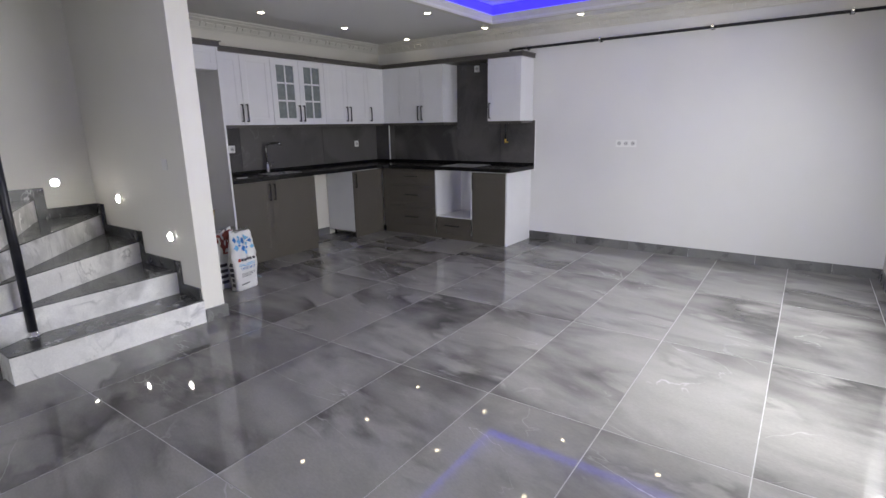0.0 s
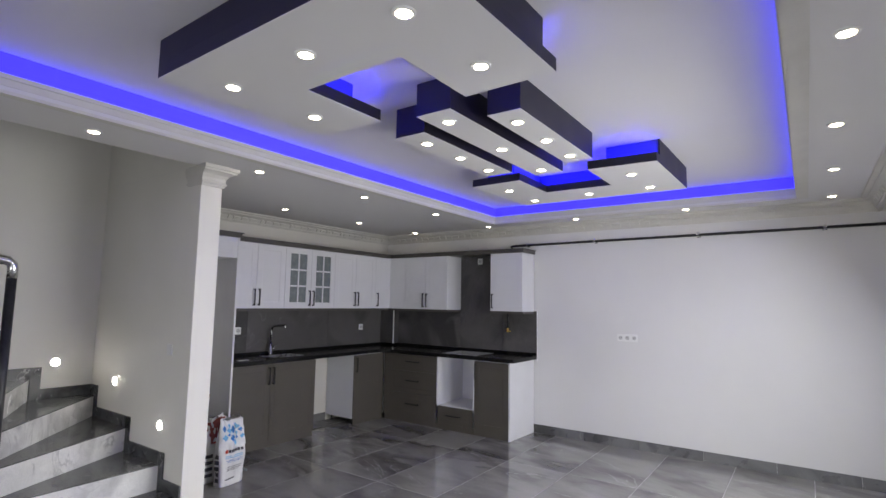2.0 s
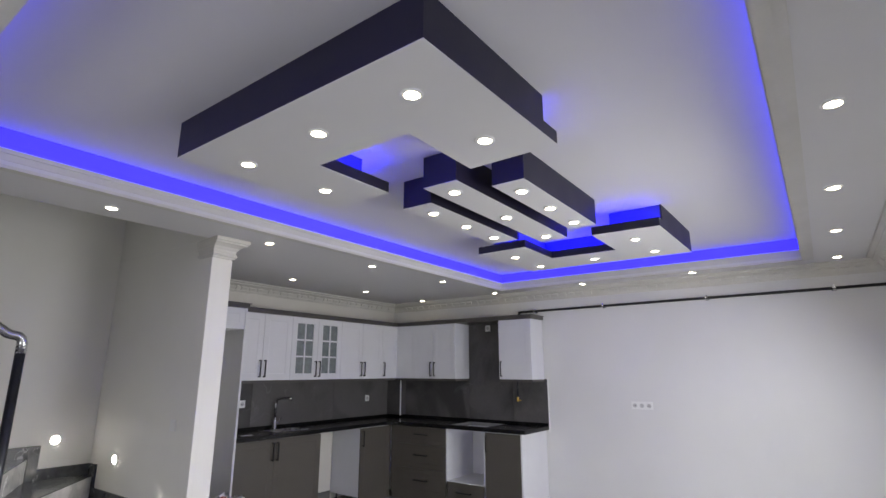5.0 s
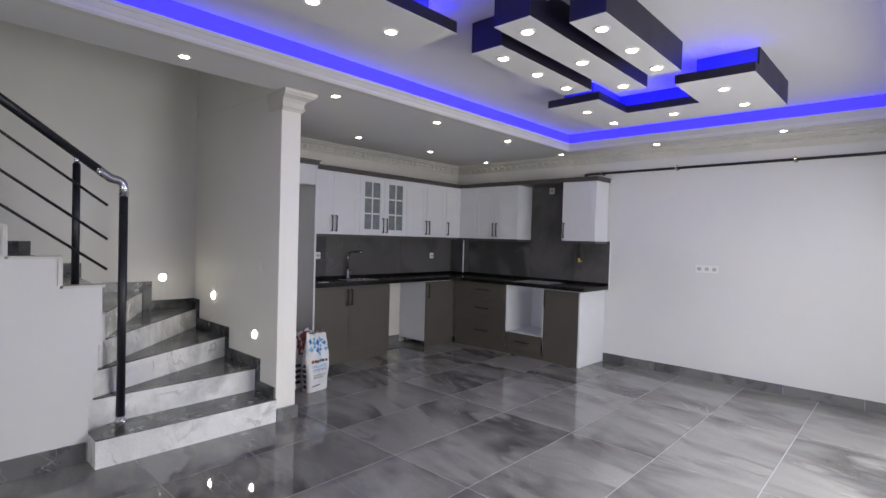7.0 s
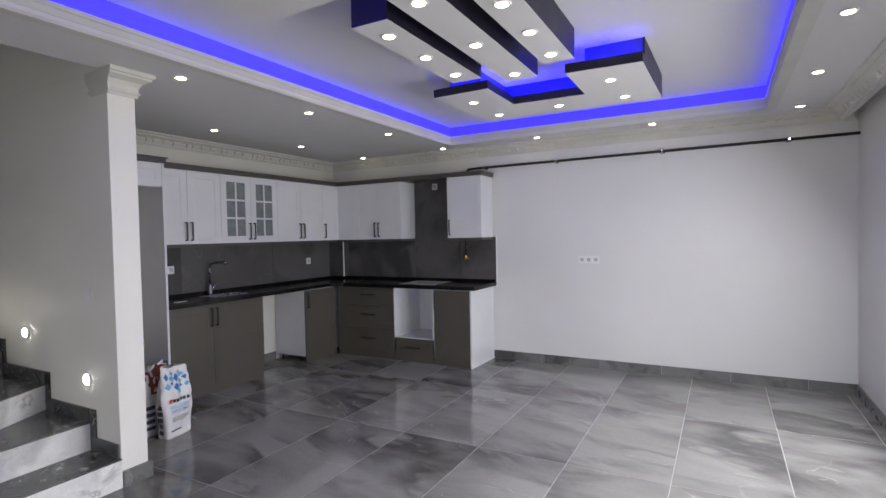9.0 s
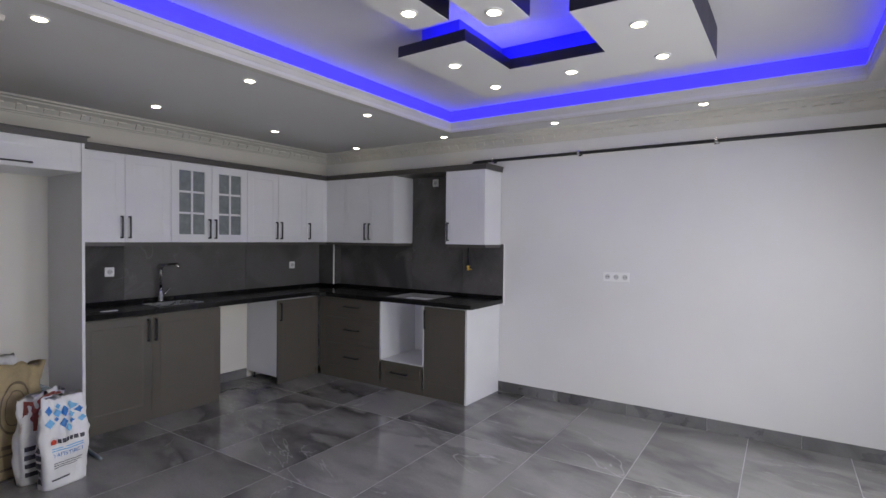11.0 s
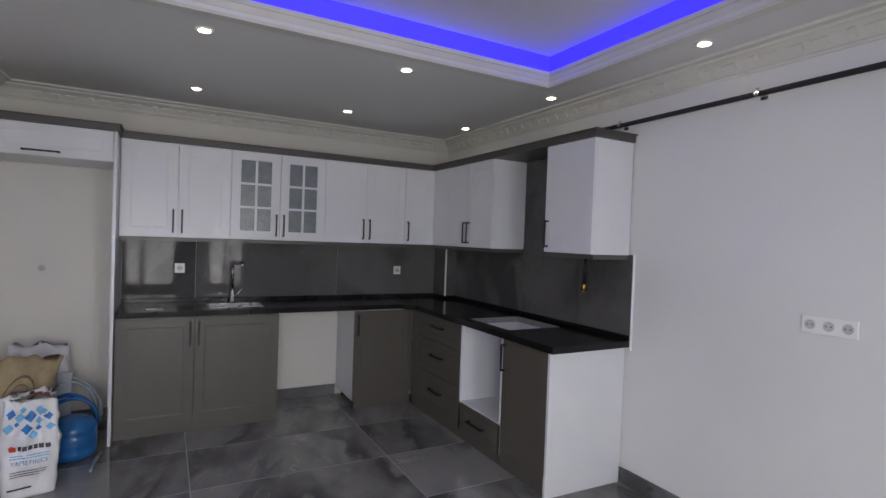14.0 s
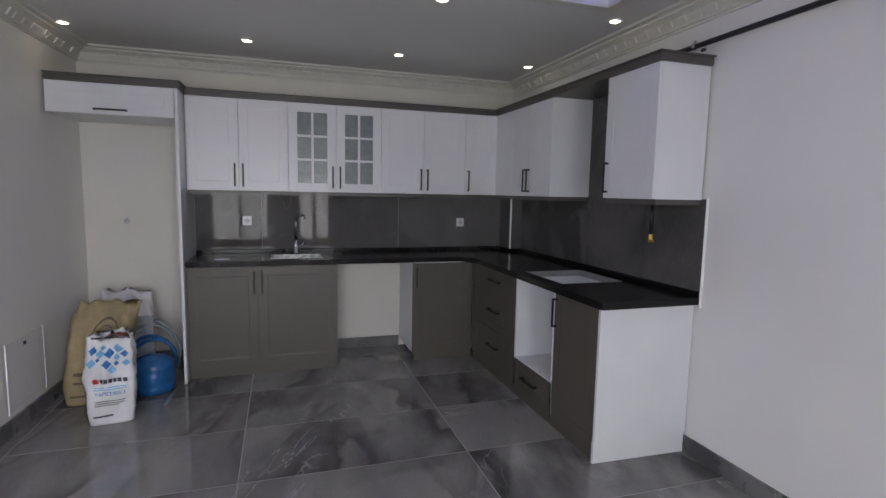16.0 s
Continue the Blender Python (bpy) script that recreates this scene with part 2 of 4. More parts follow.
def tube(bm, pts, r, seg=10):
    """A round bar along points."""
    pts = [Vector(p) for p in pts]
    rings = []
    for i, p in enumerate(pts):
        d = (pts[min(i + 1, len(pts) - 1)] - pts[max(i - 1, 0)]).normalized()
        side = d.cross(Vector((0, 0, 1)) if abs(d.z) < 0.95 else Vector((0, 1, 0))).normalized()
        up = side.cross(d).normalized()
        rings.append([bm.verts.new(p + r * (math.cos(a) * side + math.sin(a) * up)) for a in (2 * math.pi * k / seg for k in range(seg))])
    for a, b in zip(rings, rings[1:]):
        for i in range(seg):
            j = (i + 1) % seg
            bm.faces.new((a[i], a[j], b[j], b[i]))
    bm.faces.new(rings[0][::-1])
    bm.faces.new(rings[-1])


def mesh(name, bm, m, parent=None, bevel=0.0, smooth=False, at=None):
    """Turns bm into an object of its own, or a part of parent."""
    bmesh.ops.recalc_face_normals(bm, faces=bm.faces)
    if bevel:
        bmesh.ops.bevel(bm, geom=[e for e in bm.edges if e.is_manifold and e.calc_face_angle(0) > 0.6], offset=bevel, segments=2, affect="EDGES", profile=0.6, clamp_overlap=True)
    me = bpy.data.meshes.new(name)
    bm.to_mesh(me)
    bm.free()
    if smooth:
        me.polygons.foreach_set("use_smooth", [True] * len(me.polygons))
    me.materials.append(m)
    ob = new(name, me)
    if parent:
        ob.parent = parent
    if at is not None:
        ob.matrix_basis = at
    return ob


def box(name, x0, x1, y0, y1, z0, z1, m, parent=None, bevel=0.0):
    bm = bmesh.new()
    bx(bm, x0, x1, y0, y1, z0, z1)
    return mesh(name, bm, m, parent, bevel)


def empty(name, m):
    ob = new(name)
    ob.empty_display_size = 0.1
    ob.matrix_basis = m
    return ob


def structure(ob, label, category):
    return tagged(ob, label, category, kind="structure")


# ---- large structure ----
structure(box("floor", XW - 0.2, XE + 0.2, YS - 0.2, YN + 0.2, -0.2, -0.0012, GROUT), "floor of large polished grey tiles with light grout", "floor")
structure(box("wall_north", XW - 0.2, XE + 0.2, YN, YN + 0.2, -0.1, 2.95, WALL), "plain white painted wall beside the kitchen", "wall")
structure(box("wall_kitchen", XW - 0.2, XW, YP0, YN, -0.1, 2.95, CREAM), "cream white painted wall behind the kitchen", "wall")
structure(box("wall_stair", XW - 0.2, XS, YS, YP0 - 0.001, -0.1, 5.2, STAIR_WALL), "off-white painted wall beside the stairs", "wall")
bm = bmesh.new()
for x0, x1, z0, z1 in ((XW - 0.2, SOUTH_FILL_OPENING[0], -0.1, 2.95), (SOUTH_FILL_OPENING[1], XE + 0.2, -0.1, 2.95), (*SOUTH_FILL_OPENING[:2], -0.1, SOUTH_FILL_OPENING[2]), (*SOUTH_FILL_OPENING[:2], SOUTH_FILL_OPENING[3], 2.95)):
    bx(bm, x0, x1, YS - 0.2, YS, z0, z1)
structure(mesh("wall_south", bm, WALL), "white painted wall with an opening added to let in fill light", "wall")
structure(box("wall_partition_upper", XW, XP - 0.06, YP0, YP1, ZL + 0.0005, 5.2, STAIR_WALL), "off-white painted stairwell wall above the partition", "wall")
XO = -3.405                            # edge of the stairwell opening
structure(box("wall_stairwell_side", XO, XO + 0.15, YS, YP0, ZL + 0.02, 5.2, WALL), "off-white painted wall of the stairwell", "wall")
structure(box("wall_stairwell_end", XS, XO, YS - 0.2, YS, 2.951, 5.2, WALL), "off-white painted wall of the stairwell", "wall")
structure(box("ceiling_stairwell", XS - 0.2, XO + 0.2, YS - 0.2, YP1, 5.2, 5.3, CEIL), "plain ceiling over the stairwell", "ceiling")
YPK = 2.44
bm = bmesh.new()
prism(bm, [(XW, YP0), (XP, YP0), (XP, YP1), (XW, YPK)], -0.1, ZL)
structure(mesh("wall_partition", bm, STAIR_WALL, bevel=0.004), "white painted partition between stairs and kitchen", "wall")
bm = bmesh.new()
ys = [YS] + [y for w in WINDOWS for y in w[:2]] + [YN]
for a, b in zip(ys[::2], ys[1::2]):
    bx(bm, XE, XE + 0.22, a, b, -0.1, 2.95)
for y0, y1, z0, z1 in WINDOWS:
    bx(bm, XE, XE + 0.22, y0, y1, -0.1, z0)
    bx(bm, XE, XE + 0.22, y0, y1, z1, 2.95)
structure(mesh("wall_east", bm, WALL), "white painted wall with window openings", "wall")



def window(name, at, w, h, watts):
    """A two-pane window standing in its opening; its local x points outdoors. The lamp stands in for the sky outside."""
    win = structure(empty(name, at), "unseen white plastic framed window in the wall", "window")
    bm = bmesh.new()
    for a, b, c, d in ((0, 0.06, 0, h), (w - 0.06, w, 0, h), (0.06, w - 0.06, 0, 0.06), (0.06, w - 0.06, h - 0.06, h), (w / 2 - 0.035, w / 2 + 0.035, 0.06, h - 0.06)):
        bx(bm, 0, 0.06, a, b, c, d)
    mesh("frame", bm, PVC, win, 0.004)
    for a, b in ((0.06, w / 2 - 0.035), (w / 2 + 0.035, w - 0.06)):
        pane = box("pane", 0.025, 0.035, a, b, 0.06, h - 0.06, GLASS, win)
        pane.visible_shadow = False
    lamp = new("window_daylight", bpy.data.lights.new("window_daylight", "AREA"))
    lamp.data.shape, lamp.data.size, lamp.data.size_y = "RECTANGLE", w, h
    lamp.data.energy, lamp.data.color = watts * w * h, DAYLIGHT
    lamp.matrix_world = look(at @ Vector((0.1, w / 2, h / 2)), at @ Vector((-2.1, w / 2, h / 2 - 1.6)))


for i, (y0, y1, z0, z1) in enumerate(WINDOWS):
    window("window_%d" % (i + 1), pose(XE + 0.1, y0, z0), y1 - y0, z1 - z0, EAST_W)
# Added window and lamp, never in view: fill light from the south.
window("window_3", pose(SOUTH_FILL_OPENING[0], YS - 0.1, SOUTH_FILL_OPENING[2], 0, 0, -90), SOUTH_FILL_OPENING[1] - SOUTH_FILL_OPENING[0], SOUTH_FILL_OPENING[3] - SOUTH_FILL_OPENING[2], SOUTH_FILL_W)

# ceiling with its recessed tray
bm = bmesh.new()
C0, C1 = XW - 0.2, XE + 0.2
for x0, x1, y0, y1 in ((C0, TX0, YP0 + 0.001, YN), (XO, TX0, YS, YP0 + 0.001), (TX1, C1, YS, YN), (TX0, TX1, YS, TY0), (TX0, TX1, TY1, YN)):
    bx(bm, x0, x1, y0, y1, ZL, ZL + 0.02)
bx(bm, TX0 - 0.13, TX1 + 0.13, TY0 - 0.13, TY1 + 0.13, ZT, ZT + 0.05)
structure(mesh("ceiling", bm, CEIL), "white ceiling with a recessed tray edged in blue light", "ceiling")
bm = bmesh.new()
bx(bm, XO + 0.15, C1, YS - 0.2, YN + 0.2, 2.951, 3.1)
bx(bm, C0, XO + 0.15, YP1, YN + 0.2, 2.951, 3.1)
structure(mesh("roof_slab", bm, CEIL), "plain slab above the ceiling", "ceiling")


def frame_band(name, inset0, inset1, z0, z1, m, label):
    """A rectangular band round the tray, from inset0 outside its edge to inset1."""
    bm = bmesh.new()
    for (a, b), (c, d) in (((TX0 - inset0, TX0 - inset1), (TY0 - inset0, TY1 + inset0)), ((TX1 + inset1, TX1 + inset0), (TY0 - inset0, TY1 + inset0)),
                           ((TX0 - inset1, TX1 + inset1), (TY0 - inset0, TY0 - inset1)), ((TX0 - inset1, TX1 + inset1), (TY1 + inset1, TY1 + inset0))):
        bx(bm, a, b, c, d, z0, z1)
    return structure(mesh(name, bm, m), label, "moulding")


frame_band("trim_tray_outer", 0.085, 0.0, ZL - 0.008, ZL - 0.0005, PLASTER, "white stepped moulding round the ceiling tray")
frame_band("trim_tray_inner", 0.05, 0.002, ZL - 0.016, ZL - 0.0085, PLASTER, "white stepped moulding round the ceiling tray")
frame_band("trim_tray_fascia", 0.03, -0.002, ZL + 0.0205, ZL + 0.055, PLASTER, "white upright edge of the ceiling tray")
frame_band("trim_tray_bead", 0.03, -0.009, ZL + 0.0555, ZL + 0.08, PLASTER, "white bead along the ceiling tray")
# Self-glowing face; no strip or cove is built behind it.
led = frame_band("tray_glow_face", 0.03, 0.0, ZL + 0.0805, ZT - 0.0005, GLOW_FACE, "tray's upright face, made to glow blue in place of hidden strip light")
led["category"] = "light strip"


def cornice(name, path, label):
    """Plaster cornice: a stepped cove with a row of raised blocks, along the wall from path[0] to path[1], room on its left-hand side."""
    a, b = Vector((*path[0], 0)), Vector((*path[1], 0))
    d = (b - a).normalized()
    n = Vector((-d.y, d.x, 0))
    prof = [(0, -0.115), (0.012, -0.115), (0.016, -0.103), (0.026, -0.100), (0.03, -0.085), (0.05, -0.05), (0.08, -0.032), (0.088, -0.03), (0.092, -0.018), (0.125, -0.014), (0.13, -0.0005), (0, -0.0005)]
    bm = bmesh.new()
    ends = []
    for p, s in ((a, 1), (b, -1)):
        ends.append([bm.verts.new(p + n * o + Vector((0, 0, ZL + z)) + d * s * o * 0.98) for o, z in prof])
    for i in range(len(prof)):
        j = (i + 1) % len(prof)
        bm.faces.new((ends[0][i], ends[0][j], ends[1][j], ends[1][i]))
    bm.faces.new(ends[0])
    bm.faces.new(ends[1][::-1])
    length, step = (b - a).length, 0.105
    k = int((length - 0.3) / step)
    for i in range(k):
        s = 0.16 + i * step
        w, o0, o1, z0, z1 = (0.07, 0.026, 0.05, -0.084, -0.047) if i % 4 else (0.03, 0.026, 0.054, -0.088, -0.042)
        vs = []
        for t in (s, s + w):
            for o, z in ((o0, z0), (o0 + 0.012, z0 - 0.004), (o1 + 0.008, z1 - 0.012), (o1, z1)):
                vs.append(bm.verts.new(a + d * t + n * o + Vector((0, 0, ZL + z))))
        for q in ((0, 1, 5, 4), (1, 2, 6, 5), (2, 3, 7, 6), (3, 0, 4, 7), (3, 2, 1, 0), (4, 5, 6, 7)):
            bm.faces.new([vs[x] for x in q])
    return structure(mesh(name, bm, PLASTER), label, "moulding")


cornice("trim_cornice_north", ((XE, YN), (XW, YN)), "white plaster cornice with raised blocks")
cornice("trim_cornice_west", ((XW, YN), (XW, YPK)), "white plaster cornice with raised blocks")
cornice("trim_cornice_partition", ((XW, YPK), (XP - 0.02, YP1)), "white plaster cornice with raised blocks")
cornice("trim_cornice_east", ((XE - 0.125, YS), (XE - 0.125, YN - 0.1)), "white plaster cornice on the curtain board")
structure(box("trim_curtain_board", XE - 0.1248, XE - 0.108, YS, YN - 0.06, ZL - 0.12, ZL - 0.0005, PLASTER), "white board in front of the curtain slot", "moulding")

# capital at the end of the partition
cap = structure(empty("trim_capital", pose(XP, (YP0 + YP1) / 2, ZL)), "white plaster capital at the partition's end", "moulding")
bm = bmesh.new()
hw = (YP1 - YP0) / 2
steps = [(-0.15, 0.010), (-0.135, 0.014), (-0.13, 0.022), (-0.118, 0.024), (-0.112, 0.015), (-0.085, 0.018), (-0.062, 0.032), (-0.048, 0.055), (-0.04, 0.072), (-0.028, 0.074), (-0.026, 0.084), (-0.0005, 0.088)]
rings = []
for z, o in steps:
    rings.append([bm.verts.new(p) for p in ((-0.25, -hw + 0.001, z), (o, -hw + 0.001 - 0.3 * o, z), (o, hw + o, z), (-0.25, hw + o, z))])
for ra, rb in zip(rings, rings[1:]):
    for i in range(4):
        bm.faces.new((ra[i], ra[(i + 1) % 4], rb[(i + 1) % 4], rb[i]))
bm.faces.new(rings[0][::-1])
bm.faces.new(rings[-1])
mesh("body", bm, PLASTER, cap, 0.002)


# ---- recessed ceiling lights ----
def spot(x, y, z, group):
    o = tagged(copy_thing(SPOT0, pose(x, y, z)), group=group)
    return o


SPOT0 = tagged(empty("ceiling_spotlight", pose(-3.105, 4.785, ZL)), "small round lit spotlight recessed in the ceiling", "spotlight", "recessed ceiling spotlights")
bm = bmesh.new()
lathe(bm, [(0.043, -0.0005), (0.043, -0.004), (0.039, -0.007), (0.03, -0.007), (0.03, -0.0005)], 20)
mesh("ring", bm, PVC, SPOT0, smooth=False)
bm = bmesh.new()
lathe(bm, [(0.0295, -0.004), (0.0295, -0.0075), (0.025, -0.0095), (0.01, -0.0105)], 18)
mesh("lens", bm, SPOT_LENS, SPOT0)
for x, y in ((-3.135, 3.685), (-3.155, 2.56), (-3.18, 1.445), (-3.2, 0.33), (-4.34, 3.705), (-4.315, 4.81), (-4.28, 5.905), (-4.35, 2.585), (-3.07, 5.875), (-1.895, 5.845),
             (-0.732, 5.825), (0.383, 2.477), (0.395, 3.6), (0.42, 4.69), (0.443, 5.78), (0.37, 1.36)):
    spot(x, y, ZL, "recessed ceiling spotlights")


# ---- hanging ceiling panels ----
def panel(name, outline, body, z0, slab, lamps, leds, label, boards=()):
    """A dropped panel: a white underside with dark edges, a set-back body above it that carries a blue light strip."""
    top = tagged(empty(name, pose(0, 0, 0)), label, "ceiling panel")
    bm = bmesh.new()
    prism(bm, outline, z0, slab)
    mesh("edge", bm, PURPLE, top)
    bm = bmesh.new()
    prism(bm, outline, z0 - 0.003, z0 - 0.0002)
    mesh("underside", bm, CEIL, top)
    if body:
        bm = bmesh.new()
        prism(bm, body, slab, ZT)
        mesh("body", bm, LIT_BODY, top)
    for board in boards:
        bm = bmesh.new()
        prism(bm, board, slab + 0.0003, ZT)
        mesh("side_board", bm, PURPLE, top)
    for x0, x1, y0, y1 in leds:
        tagged(box("light_strip", x0, x1, y0, y1, slab + 0.001, slab + 0.006, LED_BLUE, top), "glowing blue strip")
    for x, y in lamps:
        spot(x, y, z0 - 0.003, "spotlights in the hanging panels")
    return top


# Dark purple body coloured blue: the strips' light is put into its base colour.
LIT_BODY = mat("blue_lit_panel_body", (0.045, 0.04, 0.34), 0.5)
ZP = 2.53
L_OUT = [(-2.112, 1.30), (-0.62, 1.28), (-0.60, 2.215), (-1.064, 2.225), (-1.066, 1.745), (-1.64, 1.755), (-1.632, 2.25), (-2.09, 2.265)]
L_BODY = [(-2.1, 1.312), (-0.632, 1.292), (-0.616, 2.08), (-1.15, 2.09), (-1.15, 1.66), (-1.73, 1.67), (-1.72, 2.12), (-2.082, 2.13)]
panel("ceiling_panel_u_shape", L_OUT, L_BODY, ZP, ZP + 0.06, [(-0.85, 1.506), (-1.367, 1.516), (-1.901, 1.538), (-1.883, 2.006), (-0.835, 1.986)],
      [(-1.13, -1.11, 1.70, 2.18), (-1.71, -1.69, 1.70, 2.2), (-1.66, -1.13, 1.695, 1.715), (-2.05, -1.7, 2.17, 2.19), (-1.1, -0.64, 2.14, 2.16)], boards=([(-2.112, 1.30), (-0.62, 1.28), (-0.62, 1.29), (-2.112, 1.31)], [(-0.63, 1.2901), (-0.6198, 1.2901), (-0.6028, 2.085), (-0.613, 2.085)], [(-2.112, 1.3101), (-2.102, 1.3101), (-2.084, 2.135), (-2.0935, 2.135)]), label="white U-shaped dropped ceiling panel with dark purple edges and spotlights")
for i, (x0, x1, y0, y1) in enumerate(((-1.76, -1.545, 2.53, 3.62), (-1.43, -1.212, 2.31, 3.79), (-1.105, -0.912, 2.50, 3.57))):
    xm = (x0 + x1) / 2
    ya = (y0 + y1) / 2
    dy = 0.375 if i != 1 else 0.595
    panel("ceiling_bar", [(x0, y0), (x1, y0), (x1, y1), (x0, y1)], None, ZP, ZT, [(xm, ya - dy), (xm, ya), (xm, ya + dy)], [], "long white dropped ceiling bar with dark purple sides")["group"] = "dropped ceiling bars"
S_OUT = [(-2.06, 3.885), (-1.61, 3.87), (-1.612, 4.395), (-1.045, 4.41), (-1.04, 3.83), (-0.565, 3.85), (-0.553, 4.77), (-0.553, 4.86), (-2.03, 4.86)]
S_BODY = [(-1.98, 4.0), (-1.72, 3.99), (-1.72, 4.50), (-0.95, 4.51), (-0.94, 3.95), (-0.577, 3.95), (-0.566, 4.77), (-0.566, 4.855), (-2.0, 4.855)]
panel("ceiling_panel_u_shape", S_OUT, S_BODY, ZP, ZP + 0.06, [(-1.85, 4.152), (-1.841, 4.648), (-1.307, 4.618), (-0.808, 4.121), (-0.793, 4.623)],
      [(-1.98, -1.66, 3.93, 3.95), (-1.68, -1.66, 3.95, 4.45), (-1.66, -0.99, 4.445, 4.465), (-1.01, -0.99, 3.92, 4.44), (-0.99, -0.6, 3.895, 3.915)], boards=([(-0.575, 3.945), (-0.5645, 3.945), (-0.5532, 4.77), (-0.563, 4.77)], [(-0.563, 4.7701), (-0.5532, 4.7701), (-0.5532, 4.86), (-0.563, 4.86)]), label="white U-shaped dropped ceiling panel with dark purple edges and spotlights")

# ---- stairs ----
RISE = 0.177
NOSES = [((-3.335, 1.04), (-3.335, YP0)), ((-3.60, 1.035), (-3.655, YP0)), ((-3.61, 1.075), (-4.21, YP0)), ((-3.65, 1.11), (-4.84, YP0)), ((-3.68, 1.155), (XS, 1.76)), ((-3.70, 1.13), (XS, 1.22))]
for i in range(6):
    y = 0.885 - 0.252 * i
    NOSES.append(((-3.52, y), (XS, y)))
stairs = tagged(empty("staircase", pose(0, 0, 0)), "winding staircase with dark stone treads and white marble risers", "stairs")
for i, (inner, outer) in enumerate(NOSES):
    z = RISE * (i + 1)
    if i == 0:
        back = [(-4.2, YP0), (-3.52, 1.04)]
    elif outer[1] == YP0:
        back = [(XS, YP0), (XS, 1.6), (-3.8, 0.95), (inner[0], 0.95)] if i > 1 else [(XS, YP0), (-3.9, 1.06)]
    elif i < 6:
        back = [(XS, outer[1] - 0.75), (inner[0], outer[1] - 0.75 if i == 5 else 0.9)]
    else:
        back = [(XS, outer[1] - 0.30), (inner[0], inner[1] - 0.30)]
    o2 = (outer[0], outer[1])
    poly = [inner, o2] + back
    area = sum(poly[k][0] * poly[(k + 1) % len(poly)][1] - poly[(k + 1) % len(poly)][0] * poly[k][1] for k in range(len(poly)))
    poly = poly if area > 0 else poly[::-1]
    bm = bmesh.new()
    prism(bm, poly, 0 if i < 6 else z - RISE - 0.02, z - 0.0085)
    mesh("riser", bm, RISER, stairs)
    d = Vector((o2[0] - inner[0], o2[1] - inner[1])).normalized()
    n = Vector((d.y, -d.x)) * 0.004
    if (n.x if i < 4 else n.y) < 0:
        n = -n
    tread = [(inner[0] + n.x, inner[1] + n.y), (o2[0] + n.x, o2[1] + n.y)] + back
    tread = tread if area > 0 else tread[::-1]
    bm = bmesh.new()
    prism(bm, tread, z - 0.008, z)
    mesh("tread", bm, TREAD, stairs, 0.002)
# side wall under the flight
bm = bmesh.new()
prof = [(YS, 0.0), (1.04, 0.0), (1.04, 0.36), (1.062, 0.36), (1.062, 0.54), (1.083, 0.54), (1.083, 0.715), (1.105, 0.715)]
for i in range(5, 12):
    y1 = 1.105 if i == 5 else NOSES[i][0][1] + 0.004
    y0 = NOSES[i + 1][0][1] + 0.004 if i < 11 else YS
    prof += [(y1, RISE * (i + 1) + 0.012), (y0, RISE * (i + 1) + 0.012)]
near = [bm.verts.new((-3.50, y, z)) for y, z in prof]
far = [bm.verts.new((-3.575, y, z)) for y, z in prof]
bm.faces.new(near)
bm.faces.new(far[::-1])
for i in range(len(prof)):
    j = (i + 1) % len(prof)
    bm.faces.new((near[i], far[i], far[j], near[j]))
structure(mesh("wall_stringer", bm, WALL), "white painted wall under the stair flight", "wall")
cap = structure(empty("trim_stringer", pose(0, 0, 0)), "white stepped trim along the stair edge", "trim")
for i in range(5, 12):
    y1 = 1.105 if i == 5 else NOSES[i][0][1] + 0.004
    y0 = NOSES[i + 1][0][1] + 0.004 if i < 11 else YS
    box("strip", -3.585, -3.488, y0 + 0.013, y1 + 0.012, RISE * (i + 1) + 0.0123, RISE * (i + 1) + 0.028, PLASTER, cap, 0.002)
    if i > 5:
        box("strip", -3.499, -3.488, y1 - 0.012, y1 + 0.0122, RISE * i + 0.0285, RISE * (i + 1) + 0.012, PLASTER, cap, 0.002)
for i in range(1, 5):
    x, y = NOSES[i][0]
    box("newel_block", x - 0.10, x + 0.035, y - 0.06, y + 0.004, RISE * i + 0.0005, RISE * (i + 1) - 0.012, WALL, cap, 0.002)
    box("strip", x - 0.10, x + 0.045, y - 0.06, y + 0.012, RISE * (i + 1) - 0.0118, RISE * (i + 1) + 0.004, PLASTER, cap, 0.002)
# stone skirting up the walls
skirts = structure(empty("baseboard_stairs", pose(0, 0, 0)), "dark stone skirting stepping up the stair walls", "baseboard")
for i in range(4):
    z = RISE * (i + 1)
    x1, x0 = NOSES[i][1][0] + 0.0, (NOSES[i + 1][1][0] if i < 3 else XS)
    bm = bmesh.new()
    bx(bm, x0, x1 - 0.02, YP0 - 0.014, YP0, z, z + 0.085)
    if i < 3:
        bx(bm, x0, x0 + 0.06, YP0 - 0.013, YP0 - 0.0005, z + 0.02, z + RISE + 0.085)
    mesh("skirting_piece", bm, TREAD, skirts, 0.002)
for i in range(3, 11):
    z = RISE * (i + 1)
    y1 = YP0 - 0.014 if i == 3 else NOSES[i][1][1]
    y0 = NOSES[i + 1][1][1]
    bm = bmesh.new()
    bx(bm, XS, XS + 0.014, y0, y1, z, z + 0.085)
    bx(bm, XS, XS + 0.013, y0, y0 + 0.075, z + 0.02, z + RISE + 0.085)
    mesh("skirting_piece", bm, TREAD, skirts, 0.002)

